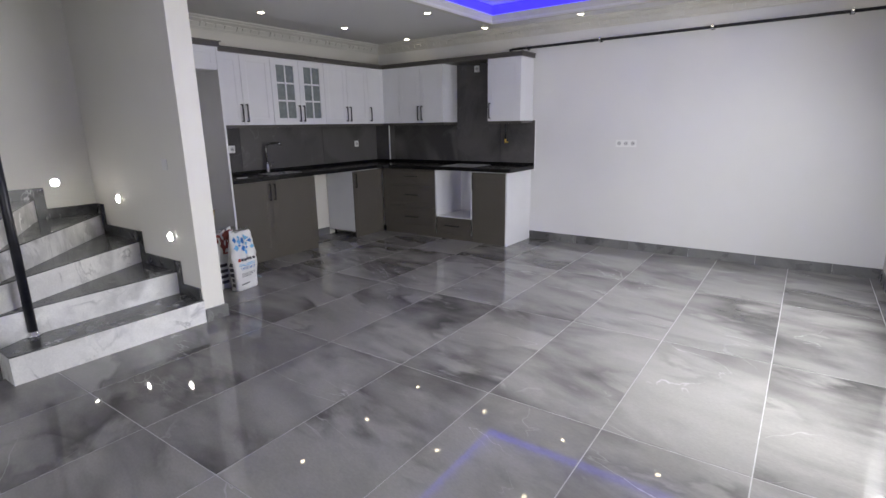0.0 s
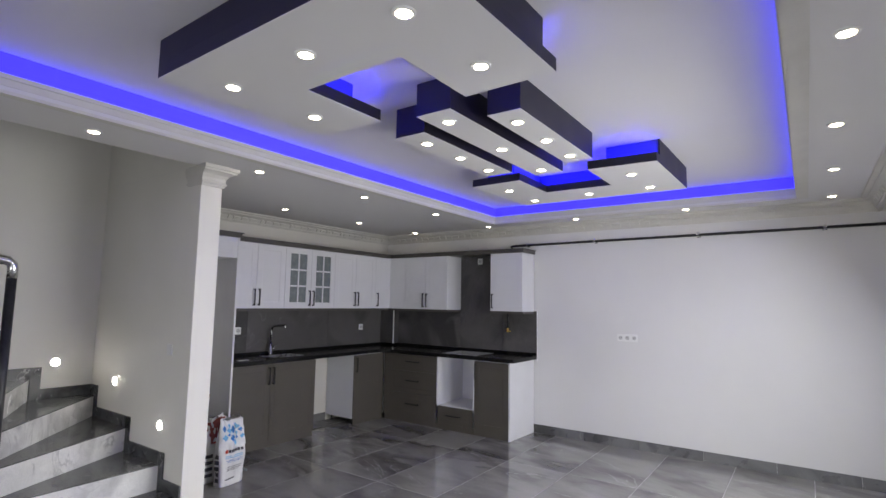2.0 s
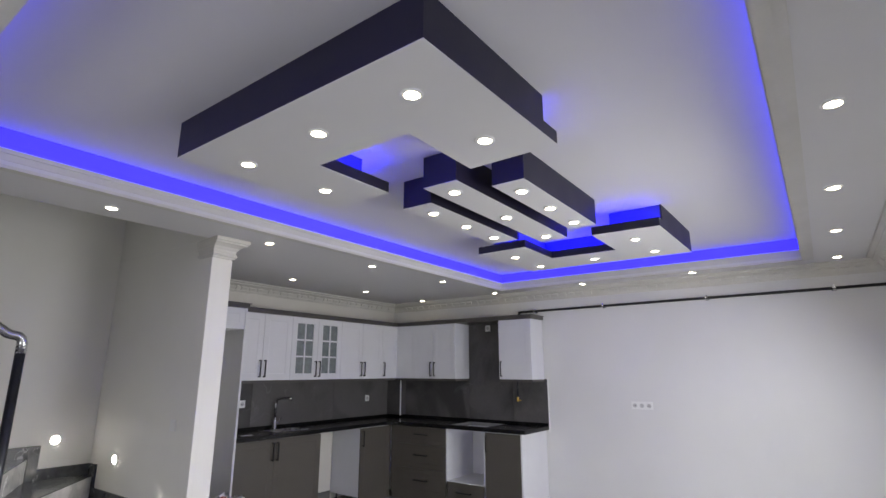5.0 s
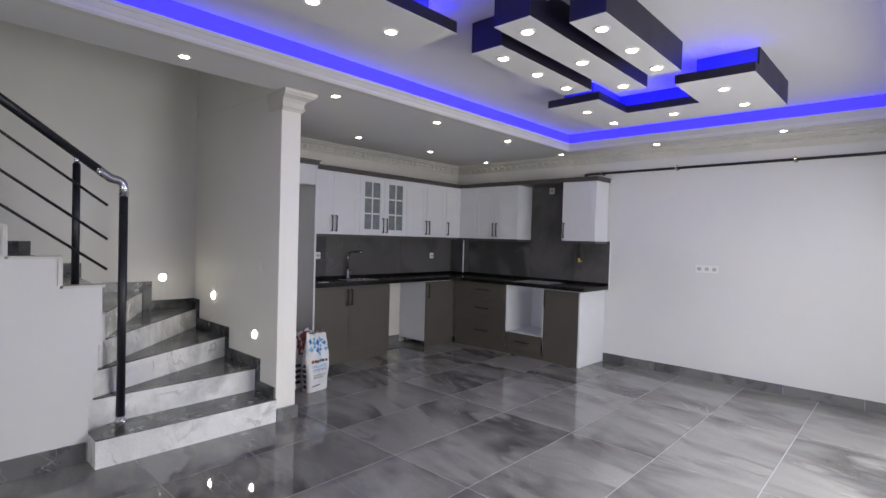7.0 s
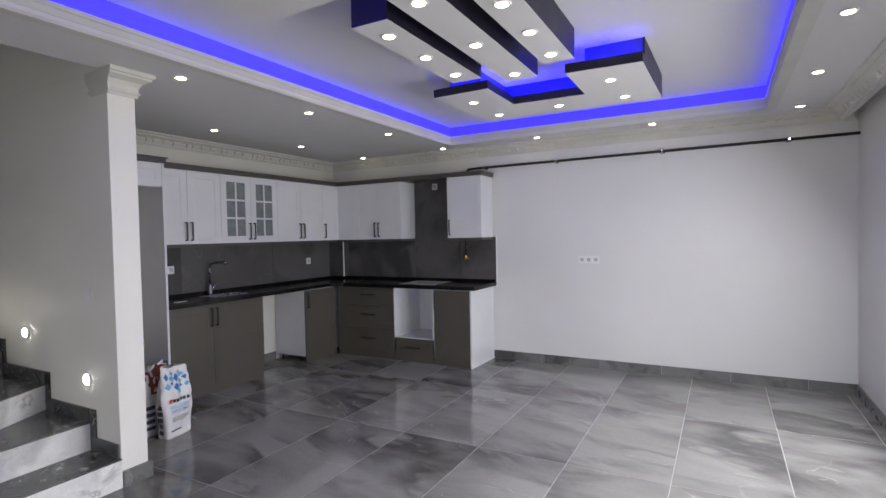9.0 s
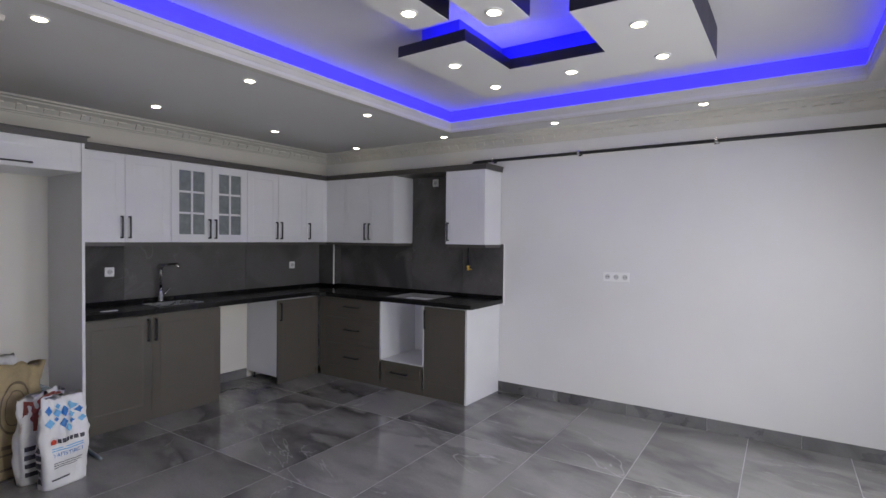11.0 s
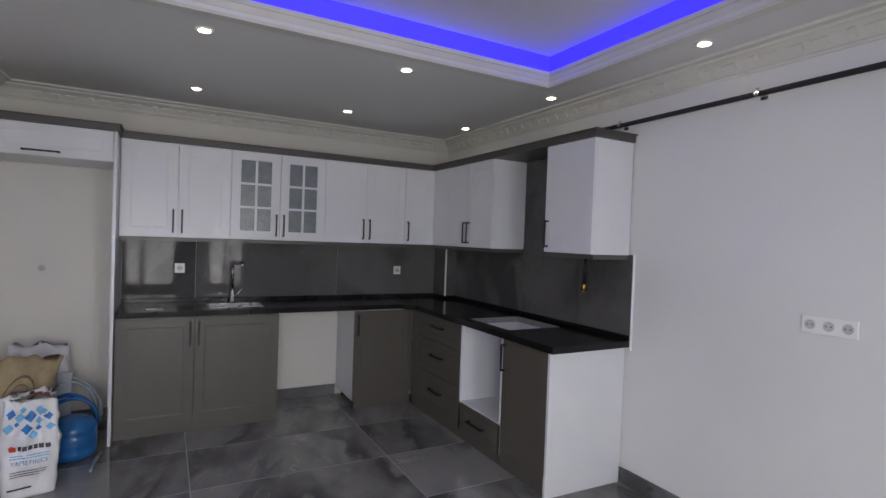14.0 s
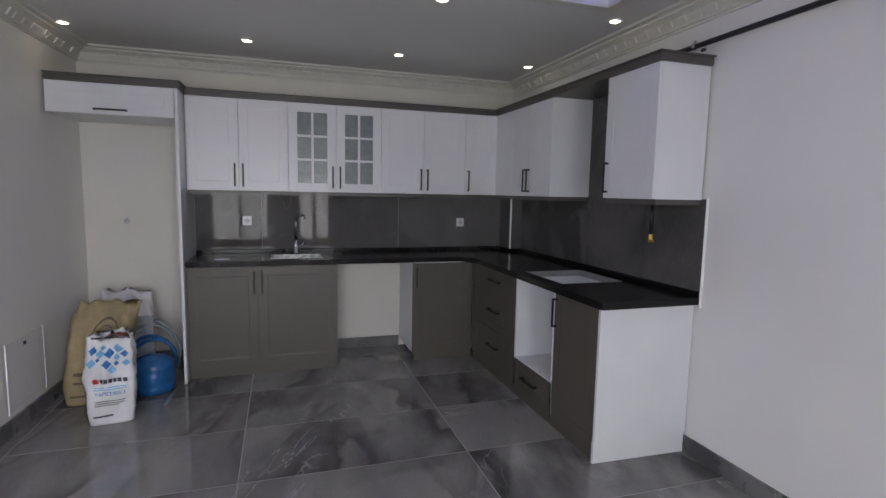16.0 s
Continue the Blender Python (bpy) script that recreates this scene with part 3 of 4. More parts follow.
# step lamps
STEP0 = tagged(empty("step_lamp", pose(-3.68, YP0, 0.622, 90)), "round lit step lamp set in the stair wall", "step lamp", "step lamps on the stair walls")
bm = bmesh.new()
lathe(bm, [(0.04, 0.0), (0.04, 0.006), (0.036, 0.009), (0.032, 0.009)], 20)
mesh("ring", bm, PVC, STEP0)
bm = bmesh.new()
lathe(bm, [(0.031, 0.007), (0.031, 0.012), (0.024, 0.017), (0.008, 0.02)], 18)
mesh("lens", bm, STEP_LENS, STEP0)
copy_thing(STEP0, pose(-4.46, YP0, 0.862, 90))
copy_thing(STEP0, pose(XS, 1.925, 1.003, 90, 0, 90))
sw = tagged(empty("light_switch", pose(-3.62, YP0, 1.17)), "small white light switch on the stair wall", "switch")
box("plate", -0.035, 0.035, -0.01, 0, -0.04, 0.04, SOCKET, sw, 0.003)
box("rocker", -0.022, 0.022, -0.014, -0.0105, -0.026, 0.026, SOCKET, sw, 0.002)

# railing
rail = tagged(empty("stair_railing", pose(0, 0, 0)), "black wrapped stair railing with chrome elbow and three thin bars", "railing")
PX = -3.605
bm = bmesh.new()
tube(bm, [(PX, 1.242, RISE + 0.01), (PX, 1.242, 1.66)], 0.026, 16)
mesh("newel_post", bm, WRAP, rail, smooth=True)
bm = bmesh.new()
lathe(bm, [(0.04, 0), (0.04, 0.006), (0.029, 0.014), (0.0275, 0.03)], 18, (PX, 1.242, RISE))
tube(bm, [(PX, 1.242, 1.65), (PX, 1.242, 1.71), (PX, 1.236, 1.735), (PX, 1.215, 1.752), (PX, 1.19, 1.755), (PX, 1.165, 1.762), (PX, 1.125, 1.79), (PX, 1.09, 1.816)], 0.027, 14)
mesh("elbow", bm, CHROME, rail, smooth=True)
bm = bmesh.new()
tube(bm, [(PX, 1.10, 1.81), (PX, -0.5, 1.81 + 1.60 * 0.72)], 0.027, 14)
mesh("handrail", bm, WRAP, rail, smooth=True)
for z in (1.585, 1.370, 1.178):
    bm = bmesh.new()
    tube(bm, [(PX + 0.025, 1.147, z), (PX + 0.025, -0.5, z + 1.647 * 0.728)], 0.0085, 8)
    mesh("thin_bar", bm, WRAP, rail, smooth=True)
for y, zb in ((0.985, 1.062), (0.23, 1.062 + RISE * 3)):
    bm = bmesh.new()
    tube(bm, [(PX, y, zb + 0.01), (PX, y, zb + 0.77)], 0.021, 14)
    mesh("post", bm, WRAP, rail, smooth=True)
    bm = bmesh.new()
    lathe(bm, [(0.036, 0), (0.036, 0.006), (0.025, 0.012), (0.023, 0.025)], 16, (PX, y, zb))
    tube(bm, [(PX, y, zb + 0.77), (PX, y, zb + 0.815)], 0.015, 12)
    mesh("post_fitting", bm, CHROME, rail, smooth=True)


# ---- kitchen ----
A = lambda y, z=0, x=-4.49: pose(x, y, z, 0, 0, 90)      # fronts along the kitchen wall
B = lambda x, z=0, y=5.535: pose(x, y, z, 0, 0, 0)       # fronts along the socket wall


def shaker(bm, x0, x1, z0, z1, t=0.018, rail_w=0.065, deep=0.003, y=0.0):
    """A door leaf with a raised frame and a sunk panel, front at y, facing -y."""
    bx(bm, x0, x1, y + deep, y + t, z0, z1)
    r = min(rail_w, (z1 - z0) * 0.28, (x1 - x0) * 0.28)
    for a, b, c, d in ((x0, x0 + r, z0, z1), (x1 - r, x1, z0, z1), (x0 + r, x1 - r, z0, z0 + r), (x0 + r, x1 - r, z1 - r, z1)):
        bx(bm, a, b, y, y + deep, c, d)
    s = 0.010
    q = [bm.verts.new(p) for p in ((x0 + r, y + 0.001, z0 + r), (x1 - r, y + 0.001, z0 + r), (x1 - r, y + 0.001, z1 - r), (x0 + r, y + 0.001, z1 - r),
                                   (x0 + r + s, y + deep - 0.0005, z0 + r + s), (x1 - r - s, y + deep - 0.0005, z0 + r + s), (x1 - r - s, y + deep - 0.0005, z1 - r - s), (x0 + r + s, y + deep - 0.0005, z1 - r - s))]
    for i in range(4):
        j = (i + 1) % 4
        bm.faces.new((q[i], q[j], q[4 + j], q[4 + i]))


def door(cab, x0, x1, z0, z1, m, name="door", handle=None, g=0.0015):
    bm = bmesh.new()
    shaker(bm, x0 + g, x1 - g, z0 + g, z1 - g, rail_w=0.055 if z1 - z0 < 0.35 else 0.065)
    d = mesh(name, bm, m, cab)
    if handle:
        pull(d, *handle)
    return d


def pull(parent, x, z, length=0.18, upright=True, y=0.0):
    """A black bar handle on two feet."""
    bm = bmesh.new()
    h = length / 2
    if upright:
        bx(bm, x - 0.006, x + 0.006, y - 0.034, y - 0.024, z - h, z + h)
        for s in (-1, 1):
            bx(bm, x - 0.006, x + 0.006, y - 0.0245, y, z + s * (h - 0.006) - 0.006, z + s * (h - 0.006) + 0.006)
    else:
        bx(bm, x - h, x + h, y - 0.034, y - 0.024, z - 0.006, z + 0.006)
        for s in (-1, 1):
            bx(bm, x + s * (h - 0.006) - 0.006, x + s * (h - 0.006) + 0.006, y - 0.0245, y, z - 0.006, z + 0.006)
    return tagged(mesh("handle", bm, BLACK, parent, 0.0015), "black bar handle")


def carcass(cab, w, h, d, m=WHITE_LAM, z0=0.0, front=True):
    """Side, top, bottom and back boards behind the doors."""
    bm = bmesh.new()
    t = 0.018
    bx(bm, 0.0005, t, 0.0185, d, z0, h)
    bx(bm, w - t, w - 0.0005, 0.0185, d, z0, h)
    bx(bm, t, w - t, 0.0185, d, z0, z0 + t)
    bx(bm, t, w - t, 0.0185, d, h - t, h)
    bx(bm, t, w - t, d - 0.006, d, z0 + t, h - t)
    return mesh("body", bm, m, cab)


def glass_door(cab, x0, x1, z0, z1, handle):
    g, r = 0.0015, 0.07
    x0, x1, z0, z1 = x0 + g, x1 - g, z0 + g, z1 - g
    bm = bmesh.new()
    for a, b, c, d in ((x0, x0 + r, z0, z1), (x1 - r, x1, z0, z1), (x0 + r, x1 - r, z0, z0 + r), (x0 + r, x1 - r, z1 - r, z1)):
        bx(bm, a, b, 0, 0.018, c, d)
    xm = (x0 + x1) / 2
    bx(bm, xm - 0.009, xm + 0.009, 0.001, 0.017, z0 + r, z1 - r)
    hh = (z1 - z0 - 2 * r) / 3
    for k in (1, 2):
        for a, b in ((x0 + r, xm - 0.009), (xm + 0.009, x1 - r)):
            bx(bm, a, b, 0.001, 0.017, z0 + r + k * hh - 0.009, z0 + r + k * hh + 0.009)
    d = mesh("door", bm, WHITE_LAM, cab)
    tagged(d, "white glazed door with frosted panes")
    for k in range(3):
        for a, b in ((x0 + r, xm - 0.009), (xm + 0.009, x1 - r)):
            box("pane", a, b, 0.008, 0.012, z0 + r + k * hh + (0.009 if k else 0), z0 + r + (k + 1) * hh - (0.009 if k < 2 else 0), FROST, d)
    pull(d, *handle)


BASE_T, ZU0, ZU1 = 0.873, 1.452, 2.162
# sink base
c = tagged(empty("base_cabinet", A(3.236)), "taupe two-door sink base cabinet with black handles", "cabinet", "kitchen base cabinets")
carcass(c, 1.114, BASE_T - 0.001, 0.5, TAUPE, 0.075)
door(c, 0, 0.507, 0.072, BASE_T - 0.012, TAUPE, handle=(0.478, 0.742))
door(c, 0.507, 1.12, 0.072, BASE_T - 0.012, TAUPE, handle=(0.536, 0.742))
box("plinth", 0.0005, 1.113, 0.012, 0.03, 0.0, 0.0715, TAUPE, c)
# narrow base with open gap beside it
c = tagged(empty("base_cabinet", A(4.99)), "taupe single-door base cabinet with a white side", "cabinet", "kitchen base cabinets")
carcass(c, 0.60, BASE_T - 0.001, 0.5, WHITE_LAM, 0.075)
door(c, 0, 0.515, 0.072, BASE_T - 0.012, TAUPE, handle=(0.03, 0.742))
box("plinth", 0.02, 0.53, 0.012, 0.03, 0.0, 0.0715, TAUPE, c)
bm = bmesh.new()
for y in (0.06, 0.44):
    lathe(bm, [(0.014, 0), (0.014, 0.02), (0.01, 0.022), (0.01, 0.075)], 10, (0.05, y, 0))
mesh("foot", bm, BLACK, c)
box("filler", 0.516, 0.5445, 0.002, 0.02, 0.0, BASE_T - 0.012, TAUPE, c)
# drawers
c = tagged(empty("drawer_cabinet", B(-4.488)), "taupe base cabinet with three drawers and black handles", "cabinet", "kitchen base cabinets")
carcass(c, 0.888, BASE_T - 0.001, 0.59, TAUPE, 0.075)
box("filler", 0.02, 0.127, 0.002, 0.018, 0.072, BASE_T - 0.012, TAUPE, c)
for z0, z1 in ((0.072, 0.375), (0.375, 0.655), (0.655, BASE_T - 0.012)):
    d = door(c, 0.128, 0.888, z0, z1, TAUPE, "drawer")
    pull(d, 0.508, (z0 + z1) / 2 + 0.02, 0.2, False)
box("plinth", 0.03, 0.888, 0.012, 0.03, 0.0, 0.0715, TAUPE, c)
# oven housing
c = tagged(empty("oven_housing_cabinet", B(-3.6)), "open white oven housing with a taupe drawer below", "cabinet", "kitchen base cabinets")
bm = bmesh.new()
bx(bm, 0.0005, 0.018, 0.0, 0.59, 0.0755, BASE_T - 0.001)
bx(bm, 0.532, 0.5495, 0.0, 0.59, 0.0755, BASE_T - 0.001)
bx(bm, 0.018, 0.532, 0.002, 0.57, 0.268, 0.286)
bx(bm, 0.018, 0.30, 0.572, 0.59, 0.286, BASE_T - 0.001)
mesh("body", bm, WHITE_LAM, c)
d = door(c, 0.0, 0.55, 0.074, 0.28, TAUPE, "drawer")
pull(d, 0.26, 0.178, 0.2, False)
box("plinth", 0, 0.55, 0.012, 0.03, 0.0, 0.0715, TAUPE, c)
# end base
c = tagged(empty("base_cabinet", B(-3.048)), "taupe single-door base cabinet with a white end panel", "cabinet", "kitchen base cabinets")
carcass(c, 0.455, BASE_T - 0.001, 0.59, WHITE_LAM, 0.075)
door(c, 0, 0.456, 0.072, BASE_T - 0.012, TAUPE, handle=(0.022, 0.742))
box("plinth", 0, 0.456, 0.012, 0.03, 0.0, 0.0715, TAUPE, c)
bm = bmesh.new()
prism(bm, [(0.457, 0.0), (0.475, 0.0), (0.493, 0.594), (0.457, 0.594)], 0.12, BASE_T - 0.0005)
prism(bm, [(0.457, -0.004), (0.475, -0.004), (0.4925, 0.585), (0.457, 0.585)], 0.0, 0.12)
tagged(mesh("end_panel", bm, WHITE_LAM, c), "white end panel")

# worktop, one L-shaped slab with cut-outs
top = tagged(empty("worktop", pose(0, 0, 0)), "black granite worktop with an upstand along the walls", "worktop")
ZC0, ZC1 = BASE_T, 0.914
bm = bmesh.new()
SX0, SX1, SY0, SY1 = -4.82, -4.58, 3.85, 4.23
HX0, HX1, HY0, HY1 = -3.56, -3.06, 5.585, 6.03
for x0, x1, y0, y1 in ((XW, -4.452, 3.237, SY0), (XW, -4.452, SY1, 5.50), (XW, SX0, SY0, SY1), (SX1, -4.452, SY0, SY1),
                       (XW, HX0, 5.50, YN), (HX1, -2.515, 5.50, YN), (HX0, HX1, 5.50, HY0), (HX0, HX1, HY1, YN)):
    bx(bm, x0, x1, y0, y1, ZC0, ZC1)
prism(bm, [(-4.452, 5.40), (-4.33, 5.50), (-4.452, 5.50)], ZC0, ZC1)
bmesh.ops.remove_doubles(bm, verts=bm.verts, dist=0.0001)
mesh("slab", bm, GRANITE, top)
bm = bmesh.new()
for x0, x1, y0, y1 in ((HX0, HX1, HY1 - 0.004, HY1 - 0.0005), (HX0 + 0.0005, HX0 + 0.004, HY0, HY1 - 0.0045), (HX1 - 0.004, HX1 - 0.0005, HY0, HY1 - 0.0045), (HX0 + 0.0045, HX1 - 0.0045, HY0 + 0.0005, HY0 + 0.004)):
    bx(bm, x0, x1, y0, y1, ZC0 + 0.001, ZC1 + 0.0012)
tagged(mesh("cut_edge", bm, CUT, top), "rough pale grey edge of the hob cut-out")
bm = bmesh.new()
bx(bm, XW, XW + 0.02, 3.237, YN - 0.02, ZC1 + 0.0003, ZC1 + 0.032)
bx(bm, XW, -2.515, YN - 0.02, YN, ZC1 + 0.0003, ZC1 + 0.032)
mesh("upstand", bm, GRANITE, top, 0.003)
# sink and tap
snk = tagged(empty("kitchen_sink", pose((SX0 + SX1) / 2, (SY0 + SY1) / 2, ZC1)), "stainless steel sink bowl set in the worktop", "sink")
bm = bmesh.new()
w, l = (SX1 - SX0) / 2, (SY1 - SY0) / 2
bx(bm, -w - 0.009, -w + 0.004, -l - 0.015, l + 0.015, 0.0003, 0.0015)
bx(bm, w - 0.004, w + 0.009, -l - 0.015, l + 0.015, 0.0003, 0.0015)
bx(bm, -w + 0.004, w - 0.004, -l - 0.015, -l + 0.004, 0.0003, 0.0015)
bx(bm, -w + 0.004, w - 0.004, l - 0.004, l + 0.015, 0.0003, 0.0015)
for s in (-1, 1):
    bx(bm, s * w - (0.004 if s > 0 else 0), s * w + (0.004 if s < 0 else 0), -l, l, -0.16, 0.0005)
    bx(bm, -w + 0.004, w - 0.004, s * l - (0.004 if s > 0 else 0), s * l + (0.004 if s < 0 else 0), -0.16, 0.0005)
bx(bm, -w, w, -l, l, -0.164, -0.16)
mesh("bowl", bm, STEEL, snk)
bm = bmesh.new()
lathe(bm, [(0.035, -0.1595), (0.035, -0.155), (0.02, -0.157)], 16)
mesh("drain", bm, CHROME, snk)
tap = tagged(empty("kitchen_tap", pose(-4.93, 4.045, ZC1)), "tall chrome kitchen tap with a bent spout", "tap")
bm = bmesh.new()
lathe(bm, [(0.028, 0), (0.028, 0.006), (0.022, 0.012), (0.02, 0.09), (0.017, 0.1)], 18)
tube(bm, [(0, 0, 0.09), (0, 0, 0.26), (0.004, 0.001, 0.295), (0.018, 0.005, 0.318), (0.04, 0.012, 0.328), (0.17, 0.055, 0.335), (0.182, 0.058, 0.329), (0.184, 0.059, 0.31)], 0.0135, 12)
mesh("spout", bm, CHROME, tap, smooth=True)
bm = bmesh.new()
tube(bm, [(0, 0.018, 0.06), (0, 0.045, 0.066), (0.01, 0.075, 0.11)], 0.008, 10)
mesh("lever", bm, CHROME, tap, smooth=True)
# label on the worktop
tagged(box("worktop_label", -4.62, -4.575, 3.42, 3.53, ZC1 + 0.0005, ZC1 + 0.0025, SOCKET), "small white label lying on the worktop", "label")

# splashback
spl = structure(empty("trim_splashback", pose(0, 0, 0)), "dark grey marble splashback panels", "splashback")
ZS0 = ZC1 + 0.0325
for y0, y1 in ((3.237, 3.76), (3.763, 4.97), (4.973, YN - 0.013)):
    box("panel", XW, XW + 0.01, y0, y1, ZS0, ZU0 + 0.02, SPLASH, spl, 0.0015)
for x0, x1, z1 in ((XW + 0.011, -3.64, ZU0 + 0.02), (-3.638, -2.987, ZU1), (-2.985, -2.514, ZU0 + 0.004)):
    box("panel", x0, x1, YN - 0.012, YN, ZS0, z1, SPLASH, spl, 0.0015)
box("pipe_boxing", XW + 0.0105, -4.735, 6.005, YN - 0.0125, ZS0 + 0.0005, ZU0 - 0.031, SPLASH, spl, 0.001)
box("corner_strip", -4.7415, -4.728, 5.998, 6.0115, ZS0 + 0.0008, ZU0 - 0.0315, PVC, spl, 0.002)
box("edge_strip", -2.5135, -2.506, YN - 0.014, YN, ZC1 - 0.06, ZU0 + 0.01, PVC, spl, 0.001)

# wall cabinets along the kitchen wall
ub = [3.236, 3.984, 4.74, 5.496, 5.80]
us = [3.612, 4.364, 5.116]
H = ZU1 - ZU0
for i in range(4):
    w = ub[i + 1] - ub[i]
    lab = ("white two-door wall cabinet with shaker doors", "white wall cabinet with two frosted glass doors", "white two-door wall cabinet with shaker doors", "white narrow single-door wall cabinet")[i]
    c = tagged(empty("wall_cabinet", A(ub[i], ZU0, -4.64)), lab, "cabinet", "kitchen wall cabinets")
    carcass(c, w, H, 0.358)
    if i < 3:
        m = us[i] - ub[i]
        hs = ((m - 0.03, 0.122), (m + 0.03, 0.122))
        for (a, b), hd in zip(((0, m), (m, w)), hs):
            (glass_door(c, a, b, 0, H, hd) if i == 1 else door(c, a, b, 0, H, WHITE_LAM, handle=hd))
    else:
        door(c, 0, w, 0, H, WHITE_LAM, handle=(0.03, 0.122))
    box("light_rail", 0.0, w, 0.02, 0.35, -0.03, -0.0005, CROWN, c)
# wall cabinets along the socket wall
c = tagged(empty("wall_cabinet", B(-4.64, ZU0, 5.795)), "white two-door corner wall cabinet", "cabinet", "kitchen wall cabinets")
carcass(c, 1.0, H, 0.328)
box("filler", 0.0, 0.283, 0.001, 0.018, 0, H, WHITE_LAM, c)
door(c, 0.285, 0.64, 0, H, WHITE_LAM, handle=(0.61, 0.122))
door(c, 0.64, 1.0, 0, H, WHITE_LAM, handle=(0.67, 0.122))
box("light_rail", 0.0, 1.0, 0.02, 0.32, -0.03, -0.0005, CROWN, c)
c = tagged(empty("wall_cabinet", B(-2.985, ZU0, 5.795)), "white single-door wall cabinet at the run's end", "cabinet", "kitchen wall cabinets")
carcass(c, 0.437, H, 0.328)
door(c, 0, 0.437, 0, H, WHITE_LAM, handle=(0.034, 0.122))
box("light_rail", 0.0, 0.437, 0.02, 0.32, -0.03, -0.0005, CROWN, c)
# fridge housing
c = tagged(empty("fridge_housing", A(2.434, 0, -4.40)), "white fridge housing with a drop-front cabinet and tall side panel", "cabinet")
box("side_panel", 0.779, 0.799, 0.0, 0.60, 0.0, ZU1, WHITE_LAM, c, 0.001)
bm = bmesh.new()
bx(bm, 0.003, 0.776, 0.019, 0.565, 1.955, 1.973)
bx(bm, 0.003, 0.021, 0.019, 0.565, 1.973, ZU1)
bx(bm, 0.021, 0.776, 0.55, 0.565, 1.973, ZU1)
mesh("body", bm, WHITE_LAM, c)
d = door(c, 0.003, 0.777, 1.955, ZU1, WHITE_LAM, "flap")
pull(d, 0.386, 1.985, 0.2, False)
# crown board
bm = bmesh.new()
ZK = ZU1 + 0.0005
for x0, x1, y0, y1 in ((XW + 0.001, -4.385, 2.441, 3.245), (XW, -4.625, 3.245, 6.12), (-4.625, -2.53, 5.78, 6.12)):
    bx(bm, x0, x1, y0, y1, ZK, ZK + 0.042)
for x0, x1, y0, y1 in ((XW + 0.001, -4.37, 2.441, 3.258), (XW, -4.612, 3.258, 6.122), (-4.612, -2.518, 5.768, 6.122)):
    bx(bm, x0, x1, y0, y1, ZK + 0.042, ZK + 0.05)
tagged(mesh("cabinet_crown", bm, CROWN), "dark taupe crown board along the wall cabinets", "crown moulding")

# sockets and pipes
def socket(m, n, label, group, earth=True):
    s = tagged(empty("wall_socket", m), label, "socket", group)
    w = 0.074 * n
    box("plate", -w / 2, w / 2, -0.010, -0.0005, -0.04, 0.04, SOCKET, s, 0.004)
    for i in range(n):
        x = -w / 2 + 0.037 + 0.074 * i
        bm = bmesh.new()
        bm2 = Matrix.Translation((x, -0.0102, 0)) @ Matrix.Rotation(radians(90), 4, "X")
        lathe(bm, [(0.022, 0), (0.022, 0.002), (0.019, 0.002), (0.018, 0.0006)], 20)
        bmesh.ops.transform(bm, matrix=bm2, verts=bm.verts)
        mesh("insert", bm, INSERT, s)
        for dx in (-0.0095, 0.0095):
            box("pin_hole", x + dx - 0.003, x + dx + 0.003, -0.0135, -0.0125, -0.003, 0.003, SLOT, s)
    return s


socket(pose(-1.424, YN, 1.187), 3, "white triple socket on the wall", "sockets")
socket(A(3.643, 1.195, XW + 0.0105), 1, "white socket on the marble splashback", "sockets")
socket(A(5.583, 1.183, XW + 0.0105), 1, "white socket on the marble splashback", "sockets")
cap = tagged(empty("cable_outlet", A(2.735, 1.19, XW)), "small round cable outlet on the niche wall", "outlet")
bm = bmesh.new()
lathe(bm, [(0.024, 0.0005), (0.024, 0.004), (0.015, 0.007), (0.006, 0.012)], 16)
bmesh.ops.transform(bm, matrix=Matrix.Rotation(radians(90), 4, "X"), verts=bm.verts)
mesh("cap", bm, INSERT, cap)
socket(pose(-3.33, YN - 0.0125, 2.10), 1, "white socket above the cooker gap", "sockets")

pipe = tagged(empty("gas_pipe", pose(0, 0, 0)), "black gas pipe running along the wall on chrome clamps", "pipe")
bm = bmesh.new()
PY = YN - 0.06
tube(bm, [(-2.86, PY + 0.05, 2.258), (-2.84, PY, 2.272), (-2.80, PY, 2.277), (-0.20, PY, 2.287), (-0.199, PY, 2.287), (XE, PY, 2.292)], 0.014, 10)
mesh("pipe", bm, PIPE, pipe, smooth=True)
for x in (-2.62, -1.756, -0.668, 0.39):
    bm = bmesh.new()
    z = 2.277 + (x + 2.8) * 0.004
    tube(bm, [(x - 0.011, PY, z), (x + 0.011, PY, z)], 0.018, 12)
    tube(bm, [(x, PY + 0.01, z), (x, YN - 0.003, z)], 0.006, 8)
    bx(bm, x - 0.006, x + 0.006, PY - 0.006, PY + 0.006, z + 0.015, z + 0.03)
    bx(bm, x - 0.018, x + 0.018, YN - 0.004, YN, z - 0.02, z + 0.02)
    mesh("clamp", bm, CHROME, pipe)
gas = tagged(empty("gas_outlet", pose(-2.9, YN - 0.0125, 1.2)), "short black gas pipe with a brass tap", "pipe")
bm = bmesh.new()
tube(bm, [(0, -0.03, 0.25), (0, -0.03, 0.03)], 0.011, 10)
mesh("pipe", bm, WRAP, gas, smooth=True)
bm = bmesh.new()
tube(bm, [(0, -0.03, 0.035), (0, -0.03, -0.015)], 0.014, 10)
tube(bm, [(0, -0.03, 0.0), (0.02, -0.045, -0.002)], 0.009, 8)
